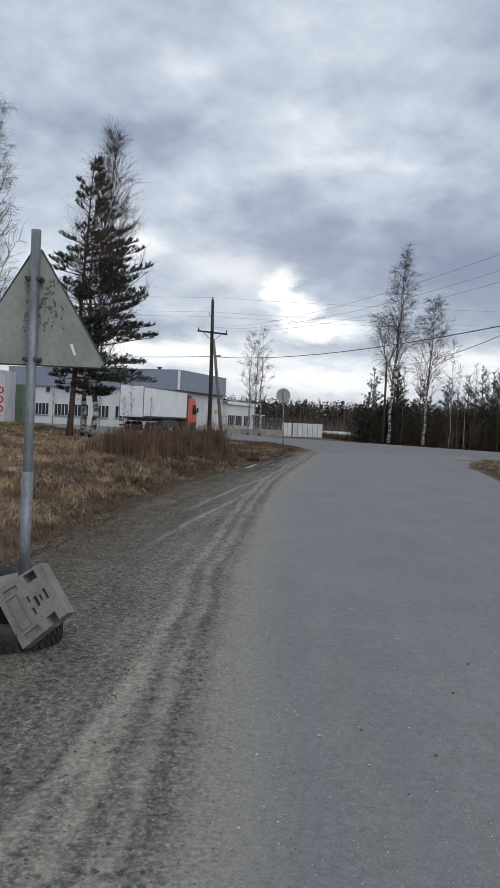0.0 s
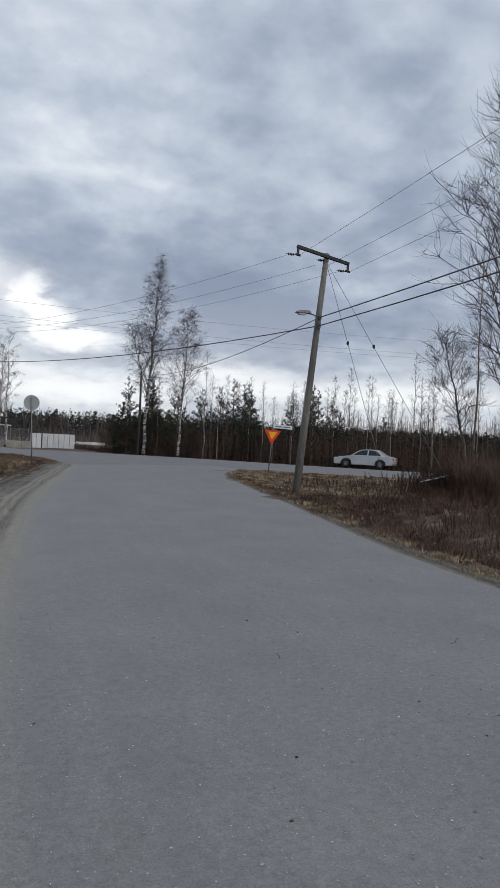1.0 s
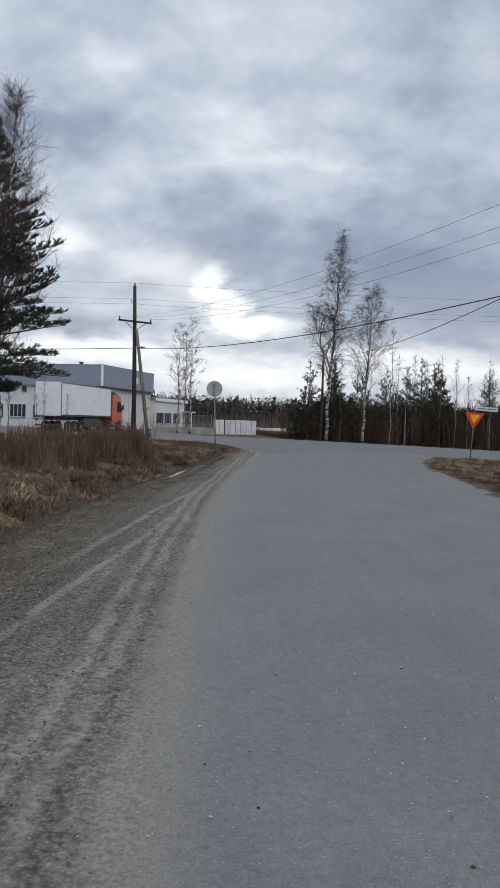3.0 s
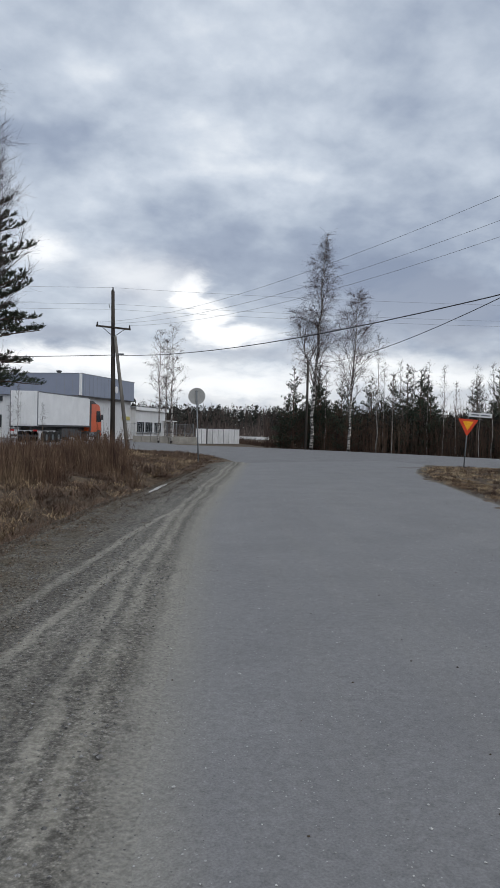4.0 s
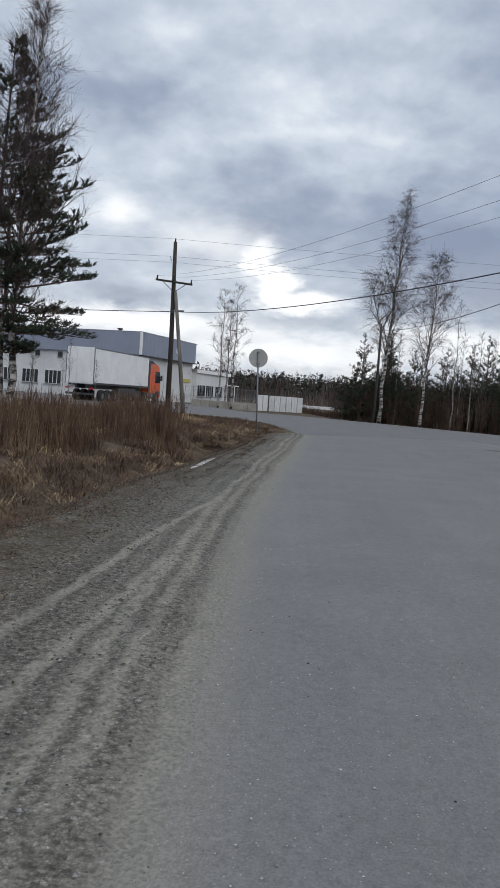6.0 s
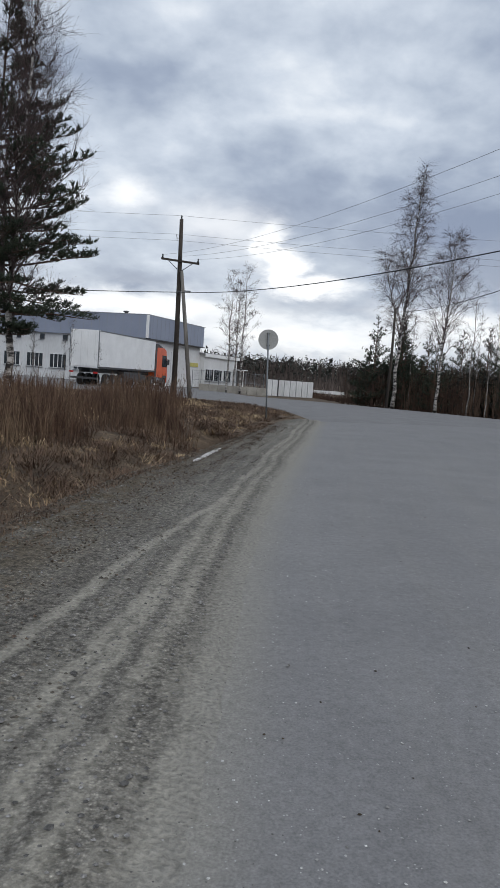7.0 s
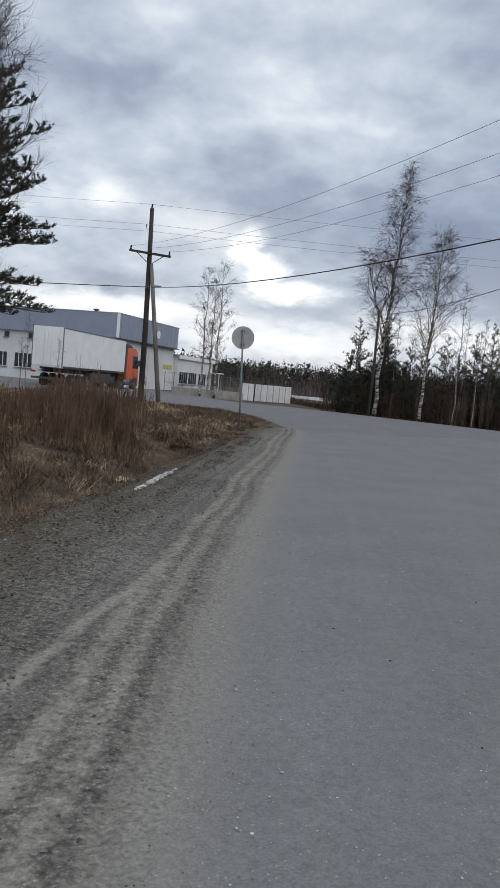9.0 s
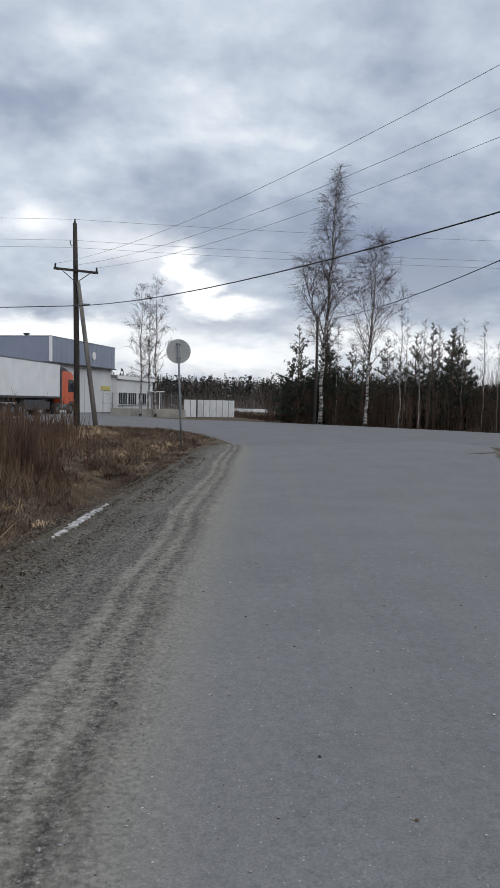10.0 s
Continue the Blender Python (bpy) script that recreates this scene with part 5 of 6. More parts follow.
for (x0, z0), (x1, z1) in zip(tri, tri[1:] + tri[:1]):
    rim.tube([(x0, 0.046, z0), (x1, 0.046, z1)], 0.006, 5)
part("rim", rim, M_steel_dark, plate, "thin dark folded rim")
for z in (2.52, 1.955):
    c = part("clamp", Geo().box((0, 0.008, z), (0.115, 0.075, 0.026)).tube([(-0.052, -0.045, z), (-0.052, 0.04, z)], 0.007, 6).tube([(0.052, -0.045, z), (0.052, 0.04, z)], 0.007, 6), M_steel_dark, sg, "dark steel pipe clamp", bevel=0.004)
rs = random.Random(3)
sm = Geo()
for k in range(150):
    x, z = rs.gauss(0.075, 0.05) if k % 3 else rs.gauss(-0.055, 0.02), rs.uniform(2.15, 2.52)
    r = rs.uniform(0.002, 0.011)
    sm.prism([(x + r * rs.uniform(0.6, 1.3) * math.cos(w), z + 1.5 * r * rs.uniform(0.6, 1.3) * math.sin(w)) for w in np.linspace(0, 5.5, 7)], "y", 0.0435, 0.0455)
part("smears", sm, M_grime, plate, "black tar smears")
part("scuff", Geo().prism([(0.255, 2.075), (0.275, 2.08), (0.29, 2.03), (0.305, 2.0), (0.285, 2.0), (0.27, 2.035)], "y", 0.0435, 0.0455), M_white, plate, "white paint scuff")
# foot: ribbed block and old tyres


def tyre(at, label, r=0.30, w=0.19, rx=0.0, ry=0.0, rz=0.0):
    h = w / 2
    t = part("tyre", Geo().lathe([(r * 0.60, -h * 0.75), (r * 0.72, -h), (r * 0.93, -h * 0.92), (r, -h * 0.6), (r, h * 0.6), (r * 0.93, h * 0.92), (r * 0.72, h), (r * 0.60, h * 0.75), (r * 0.66, 0)], "z", 36), M_rubber, sg, label, smooth=True)
    t.matrix_basis = pose(*at, rx, ry, rz)
    tg = Geo()
    for k in range(40):
        w0 = 6.283 * k / 40
        for z in (-h * 0.34, h * 0.34):
            tg.box((r * 1.005 * math.cos(w0), r * 1.005 * math.sin(w0), z), (0.02, 0.028, h * 0.5), Matrix.Rotation(w0, 3, "Z") @ Matrix.Rotation(0.35, 3, "X"))
    part("tread", tg, M_rubber, t, "worn tread blocks")
    return t


tyre((-0.03, -0.16, 0.08), "old black tyre lying flat under the foot", 0.345, 0.21, rz=10)
tyre((-0.36, 0.22, 0.17), "old black tyre tipped behind the foot", 0.30, 0.19, rx=38, rz=25)


def relief(xs, ys, depth, low):
    """A slab whose top steps down where depth(x, y) says."""
    g = Geo()
    h = [[depth((a + b) / 2, (c + d) / 2) for c, d in zip(ys[:-1], ys[1:])] for a, b in zip(xs[:-1], xs[1:])]
    n, m = len(xs) - 1, len(ys) - 1
    for i in range(n):
        for j in range(m):
            a, b, c, d, z = xs[i], xs[i + 1], ys[j], ys[j + 1], h[i][j]
            g.add([(a, c, z), (b, c, z), (b, d, z), (a, d, z)], [(0, 1, 2, 3)])
            g.add([(a, c, low), (b, c, low), (b, d, low), (a, d, low)], [(3, 2, 1, 0)])
            right = h[i + 1][j] if i + 1 < n else low
            above = h[i][j + 1] if j + 1 < m else low
            if right != z:
                g.add([(b, c, z), (b, d, z), (b, d, right), (b, c, right)], [(0, 3, 2, 1)])
            if above != z:
                g.add([(a, d, z), (b, d, z), (b, d, above), (a, d, above)], [(0, 1, 2, 3)])
            if i == 0:
                g.add([(a, c, z), (a, d, z), (a, d, low), (a, c, low)], [(0, 1, 2, 3)])
            if j == 0:
                g.add([(a, c, z), (b, c, z), (b, c, low), (a, c, low)], [(3, 2, 1, 0)])
    return g


# sunk fields of the moulded face: x range, y range, depth
SUNK = [(-0.17, -0.062, -0.13, 0.125, 0.010), (-0.155, -0.076, -0.116, 0.11, 0.004), (-0.155, -0.035, 0.150, 0.192, 0.022), (-0.155, -0.022, -0.195, -0.152, 0.022),
        (0.045, 0.142, 0.145, 0.215, 0.11), (0.055, 0.135, -0.26, -0.150, 0.11),
        (-0.008, 0.010, 0.018, 0.066, 0.12), (0.036, 0.066, -0.046, 0.036, 0.12), (0.084, 0.102, -0.026, 0.024, 0.12), (0.126, 0.150, -0.040, 0.046, 0.12), (-0.008, 0.012, -0.084, -0.030, 0.12)]


def foot_face(x, y):
    z = 0.055
    for a, b, c, d, k in SUNK:
        if a < x < b and c < y < d:
            z = 0.055 - k
    return z


fx = sorted({-0.215, -0.205, 0.2, 0.215} | {v for r in SUNK for v in r[:2]})
fy = sorted({-0.225, -0.215, 0.225, 0.235} | {v for r in SUNK for v in r[2:4] if v > -0.22})
face = relief(fx, fy, foot_face, -0.07)
# the moulding widens towards its plain side
face.v = [(x, y * (1.0 - 0.28 * (x - 0.05)), z) for x, y, z in face.v]
bl = part("foot_block", face, M_plastic, sg, "tilted grey moulded plastic foot with sunk slots")
bl.matrix_basis = pose(0.215, -0.40, 0.325, 73.98, -38.35, -1.6) @ Matrix.Scale(0.875, 4)
f2 = part("foot_block", Geo().prism([(-0.21, -0.17), (0.19, -0.19), (0.215, -0.15), (0.215, 0.17), (0.17, 0.205), (-0.19, 0.205), (-0.215, 0.15)], "z", -0.05, 0.05), M_plastic, sg, "second grey plastic foot lying behind", bevel=0.01)
f2.matrix_basis = pose(-0.17, 0.02, 0.30, 10, -12, 24) @ Matrix.Scale(0.75, 4)

# round sign seen from behind
rd = thing("round_sign", (-0.02, 37.77, 0.0), "grey back of a round road sign on a thin post", "road sign", ry=-2.6)
part("post", Geo().tube([(0, 0, -0.3), (0, 0, 3.28)], 0.030, 12), M_galv, rd, smooth=True)
part("disc", Geo().lathe([(0.0, 0.045), (0.36, 0.045), (0.378, 0.040), (0.38, 0.056), (0.0, 0.058)], "y", 40, (0, 0, 3.02)), M_sign_disc, rd, "weathered grey disc")
for z in (2.80, 3.24):
    part("clamp", Geo().box((0, 0.02, z), (0.13, 0.07, 0.03)), M_steel_dark, rd, "dark steel clamp", bevel=0.004)
part("stiffener", Geo().box((0, 0.035, 3.02), (0.05, 0.018, 0.5)), M_steel_dark, rd, "dark vertical bracket", bevel=0.003)

# yield sign with a name plate
yd = thing("yield_sign", (12.62, 38.98, 0.0), "red and yellow yield sign on a grey post", "road sign", rz=-14, ry=3.5)
part("post", Geo().tube([(0, 0, -0.3), (0, 0, 2.72)], 0.030, 12), M_galv, yd, smooth=True)
part("plate", Geo().prism([(-0.42, 2.33), (-0.45, 2.30), (-0.03, 1.56), (0.03, 1.56), (0.45, 2.30), (0.42, 2.33)], "y", -0.052, -0.044), M_red, yd, "red triangular plate", bevel=0.002)
part("field", Geo().prism([(-0.25, 2.225), (0.0, 1.79), (0.25, 2.225)], "y", -0.0565, -0.0535), M_yellow, yd, "yellow-orange centre field")
np_ = part("name_plate", Geo().box((0.53, -0.04, 2.56), (1.06, 0.02, 0.20)), M_white, yd, "white street name plate", bevel=0.004)
for x, w in ((0.30, 0.36), (0.75, 0.40)):
    part("text_bar", Geo().box((x, -0.0525, 2.56), (w, 0.003, 0.06)), M_galv, np_, "grey bar of lettering")

# ---- lorry ----
TRUCK = thing("lorry", (-13.4, 71.4, 0.0), "orange lorry with a long white box trailer parked in the yard", "lorry", rz=-10.5)
box_z0, box_z1 = 1.42, 4.30
trailer = part("trailer_box", Geo().box((0, -0.66, (box_z0 + box_z1) / 2), (2.45, 12.08, box_z1 - box_z0)), M_white, TRUCK, "white box trailer body", bevel=0.03)
for x in (-0.58, 0.58):
    d = part("rear_door", Geo().box((x, -6.72, 2.86), (1.14, 0.03, 2.68)), M_white, trailer, bevel=0.01)
    for dx in (-0.3, 0.3):
        part("lock_bar", Geo().tube([(x + dx, -6.75, 1.5), (x + dx, -6.75, 4.15)], 0.014, 6), M_white_dirty, d)
for x in (-1.18, 1.18):
    part("corner_post", Geo().box((x, -6.71, 2.86), (0.08, 0.05, 2.86)), M_galv, trailer, "grey corner post", bevel=0.01)
part("roof_rail", Geo().box((1.233, -0.66, 4.25), (0.02, 12.0, 0.09)), M_galv, trailer, "grey roof rail")
part("floor_rail", Geo().box((1.235, -0.66, 1.47), (0.025, 12.02, 0.16)), M_steel_dark, trailer, "dark floor rail")
part("bumper", Geo().box((0, -6.62, 0.62), (2.4, 0.12, 0.16)), M_steel_dark, TRUCK, bevel=0.01)
for x in (-1.0, 1.0):
    part("tail_lamp", Geo().box((x, -6.74, 1.06), (0.36, 0.06, 0.14)), M_redlamp, TRUCK, "red tail lamp", bevel=0.01)
part("chassis", Geo().box((-0.45, -0.3, 1.22), (0.16, 12.2, 0.34)).box((0.45, -0.3, 1.22), (0.16, 12.2, 0.34)), M_steel_dark, TRUCK, "dark steel chassis beams")
part("side_guard", Geo().box((1.20, 0.2, 0.88), (0.05, 3.6, 0.12)).box((1.20, 0.2, 0.60), (0.05, 3.6, 0.12)), M_steel_dark, TRUCK, "dark side guard rails")
part("pallet_box", Geo().box((0.93, 0.25, 0.86), (0.6, 3.9, 0.78)), M_steel_dark, TRUCK, "dark pallet box under the trailer", bevel=0.02)
part("tool_box", Geo().box((1.0, 2.6, 0.78), (0.5, 1.1, 0.55)), M_steel_dark, TRUCK, "dark underfloor tool box", bevel=0.02)


def wheel(parent, at, r, w, side, rimmat=None):
    t = part("wheel", Geo().lathe([(r * 0.55, -w / 2), (r * 0.9, -w / 2), (r, -w * 0.32), (r, w * 0.32), (r * 0.9, w / 2), (r * 0.55, w / 2)], "x", 22), M_rubber, parent, "black tyre", smooth=True)
    t.location = at
    part("rim", Geo().lathe([(0.02, side * w * 0.36), (r * 0.28, side * w * 0.40), (r * 0.42, side * w * 0.30), (r * 0.57, side * w * 0.47), (r * 0.57, -side * w * 0.2), (0.02, -side * w * 0.1)], "x", 18), rimmat or M_galv, t, "grey metal rim", smooth=True)
    return t


for y in (-4.9, -3.6, -2.3):
    for s in (-1, 1):
        wheel(TRUCK, (1.05 * s, y, 0.50), 0.50, 0.38, s)
for s in (-1, 1):
    part("landing_leg", Geo().box((0.8 * s, 3.2, 0.68), (0.14, 0.14, 0.8)).box((0.8 * s, 3.2, 0.26), (0.3, 0.3, 0.05)), M_steel_dark, TRUCK)
    wheel(TRUCK, (1.0 * s, 4.9, 0.51), 0.51, 0.5, s)
    wheel(TRUCK, (1.05 * s, 8.1, 0.51), 0.51, 0.32, s)
part("tractor_frame", Geo().box((0, 6.4, 0.75), (0.9, 5.6, 0.26)), M_steel_dark, TRUCK, "dark tractor frame")
cabin = part("cab", Geo().prism([(5.72, 0.95), (5.72, 3.45), (6.2, 3.72), (7.9, 3.74), (8.45, 3.50), (8.86, 2.35), (8.96, 1.15), (8.94, 0.5), (8.75, 0.45), (8.70, 0.95), (8.45, 1.14), (7.85, 1.14), (7.6, 0.9)], "x", -1.22, 1.22), M_orange, TRUCK, "orange driver's cab", bevel=0.05)
for s in (-1, 1):
    part("side_window", Geo().prism([(7.35, 1.95), (8.82, 1.95), (8.52, 3.05), (7.35, 3.05)], "x", 1.215 * s, 1.232 * s), M_glass, cabin, "dark side window")
    part("door_seam", Geo().prism([(7.52, 1.2), (7.54, 1.2), (7.54, 3.1), (7.52, 3.1)], "x", 1.215 * s, 1.228 * s), M_steel_dark, cabin)
    part("mirror", Geo().box((1.42 * s, 8.55, 2.45), (0.22, 0.12, 0.55)), M_steel_dark, cabin, "black wing mirror", bevel=0.03)
    part("step", Geo().box((1.12 * s, 7.6, 0.55), (0.25, 0.5, 0.08)).box((1.12 * s, 7.6, 0.85), (0.25, 0.5, 0.06)), M_steel_dark, cabin, "dark cab step")
    part("fuel_tank", Geo().tube([(1.0 * s, 5.7, 0.72), (1.0 * s, 6.8, 0.72)], 0.30, 12), M_galv, TRUCK, "grey fuel tank", smooth=True)
part("windscreen", Geo().prism([(8.40, 3.25), (8.70, 2.35), (8.73, 2.36), (8.43, 3.26)], "x", -1.08, 1.08), M_glass, cabin, "dark windscreen")
part("air_deflector", Geo().prism([(5.78, 3.5), (5.9, 4.05), (6.7, 4.05), (7.95, 3.72)], "x", -1.1, 1.1), M_steel_dark, cabin, "black roof air deflector", bevel=0.03)
part("side_fairing", Geo().prism([(5.5, 1.0), (5.86, 1.0), (5.86, 3.85), (5.5, 3.95)], "x", 1.19, 1.245), M_steel_dark, cabin, "dark side air fairing", bevel=0.01)
part("lower_skirt", Geo().prism([(5.7, 0.42), (7.5, 0.42), (7.5, 0.92), (5.7, 0.92)], "x", 1.02, 1.235), M_steel_dark, cabin, "dark lower side skirt", bevel=0.02)
part("mudguard", Geo().prism([(7.45, 0.98), (7.65, 1.12), (8.55, 1.12), (8.72, 0.98), (8.72, 0.9), (7.45, 0.9)], "x", 1.0, 1.25), M_steel_dark, cabin, "dark wheel arch trim")

# ---- halls behind the yard ----
CX, CY = -13.3, 82.2
HALL_TURN = -17.0
hall = thing("warehouse", (CX, CY, -0.05), "flat-roofed warehouse with white walls and blue-grey upper cladding", "building", rz=HALL_TURN)
HW, HD, HH, BAND = 24.0, 14.0, 7.1, 4.80
# local x to the building's width (negative side), local y its depth
part("wall", Geo().box((-HW / 2, 0.15, BAND / 2), (HW, 0.3, BAND)), M_wall_white, hall, "white rendered lower wall")
part("wall", Geo().box((-0.15, HD / 2 + 0.15, BAND / 2), (0.3, HD - 0.3, BAND)), M_wall_white, hall, "white panelled lower wall")
part("wall", Geo().box((-HW + 0.15, HD / 2, HH / 2), (0.3, HD, HH)), M_wall_white, hall)
part("wall", Geo().box((-HW / 2, HD - 0.15, HH / 2), (HW - 0.7, 0.3, HH)), M_wall_white, hall)
part("cladding", Geo().box((-HW / 2 + 0.2, -0.12, (BAND + HH) / 2), (HW + 0.4, 0.5, HH - BAND)), M_cladding, hall, "blue-grey upper cladding", bevel=0.02)
part("cladding", Geo().box((0.12, HD / 2 + 0.1, (BAND + HH) / 2), (0.5, HD - 0.3, HH - BAND)), M_cladding, hall, "blue-grey upper cladding", bevel=0.02)
part("corner_trim", Geo().box((0.32, -0.32, (BAND + HH) / 2), (0.22, 0.22, HH - BAND)), M_white, hall, "white corner trim", bevel=0.01)
part("roof", Geo().box((-HW / 2, HD / 2, HH - 0.12), (HW - 0.7, HD - 0.7, 0.15)), M_roof, hall)
part("parapet", Geo().box((-HW / 2 + 0.2, -0.12, HH + 0.03), (HW + 0.5, 0.56, 0.06)).box((0.12, HD / 2 + 0.3, HH + 0.03), (0.56, HD - 0.3, 0.06)), M_roof, hall, "grey roof flashing")
part("soffit", Geo().box((0.2, HD / 2, BAND - 0.06), (0.7, HD, 0.1)), M_steel_dark, hall, "dark soffit line")
part("roof_vent", Geo().lathe([(0.0, 0), (0.18, 0), (0.18, 0.35), (0.3, 0.4), (0.3, 0.5), (0.0, 0.55)], "z", 12, (-3.6, 2.2, HH)), M_steel_dark, hall, "small dark roof vent")
for k in range(26):
    x = -0.6 - k * 0.92
    part("cladding_seam", Geo().box((x, -0.375, (BAND + HH) / 2), (0.025, 0.012, HH - BAND - 0.06)), M_roof, hall)
for k in range(14):
    part("cladding_seam", Geo().box((0.375, 0.7 + k * 0.95, (BAND + HH) / 2), (0.012, 0.025, HH - BAND - 0.06)), M_roof, hall)


def window(parent, at, w, h, n, axis):
    """A frame with n panes on a wall; axis x: in a wall along x, y: along y."""
    def b(c, s):
        return Geo().box((at[0] + c[0], at[1] + c[1], at[2] + c[2]), s)
    d = (w, 0.08, h) if axis == "x" else (0.08, w, h)
    fr = part("window", b((0, 0, 0), d), M_steel_dark if n == 1 else M_white_dirty, parent, "dark window frame" if n == 1 else "pale window frame", bevel=0.01)
    for k in range(n):
        o = -w / 2 + w * (k + 0.5) / n
        pw = w / n - 0.09
        part("pane", b((o, -0.045, 0) if axis == "x" else (0.045, o, 0), (pw, 0.01, h - 0.12) if axis == "x" else (0.01, pw, h - 0.12)), M_glass, fr, "dark window pane")
    part("sill", b((0, -0.07, -h / 2 - 0.04) if axis == "x" else (0.07, 0, -h / 2 - 0.04), (w + 0.1, 0.14, 0.04) if axis == "x" else (0.14, w + 0.1, 0.04)), M_galv, fr, "grey metal sill")


for x in (-4.3, -7.2, -10.15, -13.05, -16.0, -18.9, -21.8):
    window(hall, (x, -0.03, 1.9), 2.05, 1.5, 4, "x")
for x in (-6.5, -9.4, -12.25, -15.2, -18.1):
    window(hall, (x, -0.03, 4.38), 0.55, 0.55, 1, "x")
part("door", Geo().box((0.02, 5.4, 1.9), (0.08, 4.2, 3.8)), M_wall_white, hall, "white folding hall door", bevel=0.01)
for k in range(4):
    part("door_seam", Geo().box((0.065, 3.6 + k * 1.2, 1.9), (0.02, 0.04, 3.7)), M_roof, hall)
part("wall_sign", Geo().box((0.05, 12.3, 2.62), (0.06, 2.3, 0.45)), M_sign_pale, hall, "faded yellow wall sign with unreadable lettering", bevel=0.01)
part("emblem", Geo().lathe([(0.0, 0.39), (0.42, 0.39), (0.42, 0.43), (0.0, 0.43)], "x", 20, (0, 8.6, 5.9)), M_white, hall, "pale oval emblem")
part("downpipe", Geo().tube([(0.12, 0.25, 0.1), (0.12, 0.25, BAND)], 0.06, 8), M_galv, hall)

low_hall = thing("low_hall", (-8.62, 95.47, -0.05), "low white annex with a row of dark windows", "building", rz=HALL_TURN)
part("wall", Geo().box((-0.15, 5.6, 2.0), (0.3, 11.2, 4.0)), M_wall_white, low_hall, "white wall")
part("wall", Geo().box((-4.3, 0.15, 2.0), (8.0, 0.3, 4.0)), M_wall_white, low_hall, "white wall")
part("wall", Geo().box((-4.3, 11.05, 2.0), (8.0, 0.3, 4.0)), M_wall_white, low_hall, "white wall")
part("roof", Geo().box((-4.2, 5.6, 4.08), (8.8, 11.8, 0.18)), M_roof, low_hall, bevel=0.02)
part("fascia", Geo().box((0.22, 5.6, 3.9), (0.06, 11.8, 0.4)), M_white, low_hall, "white eaves board")
for y in (1.6, 4.4, 7.6):
    window(low_hall, (0.03, y, 1.55), 2.5, 1.45, 4, "y")
part("canopy", Geo().box((0.8, 10.4, 2.5), (1.6, 1.6, 0.1)).tube([(1.5, 9.8, 0), (1.5, 9.8, 2.5)], 0.05, 6), M_white, low_hall, "small white canopy")

# yard fence, low wall and panel fence
fence = thing("mesh_fence", (0, 0, 0), "grey wire mesh fence round the yard", "fence")
fpts = along_line([(-8.0, 79.5), (-4.9, 78.6), (-1.0, 77.4)], 9)
for p in fpts:
    part("post", Geo().tube([(p[0], p[1], -0.2), (p[0], p[1], 2.0)], 0.035, 6), M_galv, fence)
for a, b in zip(fpts[:-1], fpts[1:]):
    mg = Geo()
    for z in (0.15, 1.0, 1.9):
        mg.tube([(a[0], a[1], z), (b[0], b[1], z)], 0.012, 4)
    for k in range(1, 9):
        q = a + (b - a) * k / 9
        mg.tube([(q[0], q[1], 0.15), (q[0], q[1], 1.9)], 0.006, 3)
    part("mesh_panel", mg, M_galv, fence)
bar = thing("concrete_barrier", (0, 0, 0), "low pale concrete edge wall of the yard", "wall")
bpts = along_line([(-7.0, 77.2), (-3.5, 76.2), (-0.6, 75.4)], 8)
for a, b in zip(bpts[:-1], bpts[1:]):
    c, d = (a + b) / 2, b - a
    part("block", Geo().box((c[0], c[1], 0.3), (float(np.hypot(*d)) - 0.03, 0.35, 0.75), Matrix.Rotation(math.atan2(d[1], d[0]), 3, "Z")), M_concrete, bar, bevel=0.03)
pan = thing("panel_fence", (0, 0, 0), "white weathered sheet-metal panel fence", "fence")
ppts = along_line([(-0.75, 76.6), (3.75, 79.4)], 9)
for k, (a, b) in enumerate(zip(ppts[:-1], ppts[1:])):
    c, d = (a + b) / 2, b - a
    rotz = Matrix.Rotation(math.atan2(d[1], d[0]), 3, "Z")
    part("panel", Geo().box((c[0], c[1], 0.78), (float(np.hypot(*d)) - 0.06, 0.06, 1.5), rotz), M_white_dirty, pan, bevel=0.01)
    part("post", Geo().tube([(a[0], a[1] + 0.02, -0.2), (a[0], a[1] + 0.02, 1.55)], 0.025, 6), M_galv, pan)
part("post", Geo().tube([(ppts[2][0], ppts[2][1] - 0.08, -0.2), (ppts[2][0], ppts[2][1] - 0.08, 1.75)], 0.07, 6), M_steel_dark, pan, "dark gate post")

# kiosk container with a printed wall, and a green container behind it
ad = thing("storage_kiosk", (-23.62, 50.02, 0.45), "white storage container with blue and red print on its wall", "container", rz=6)
part("body", Geo().box((0, 1.3, 2.0), (6.0, 2.6, 3.9)), M_white_dirty, ad, "white container body", bevel=0.04)
for k in range(3):
    part("print_letter", Geo().lathe([(0.16, -0.02), (0.27, -0.02), (0.27, 0.0), (0.16, 0.0)], "y", 18, (2.63, -0.005, 2.50 - 0.68 * k)), M_print_red, ad, "red round printed shape")
part("print_shape", Geo().prism([(0.35, 2.85), (0.75, 3.1), (1.9, 3.1), (2.35, 2.7), (2.2, 2.15), (1.75, 2.05), (1.45, 1.75), (1.05, 2.1), (0.45, 2.2)], "y", -0.02, -0.004), M_blue, ad, "blue printed shape")
part("print_shape", Geo().prism([(1.65, 2.65), (2.2, 2.75), (2.3, 2.3), (1.95, 2.15), (1.6, 2.3)], "y", -0.034, -0.021), M_white, ad, "pale printed shape")
part("base_rail", Geo().box((0, -0.02, 0.1), (6.02, 0.08, 0.16)), M_steel_dark, ad, "dark base rail")
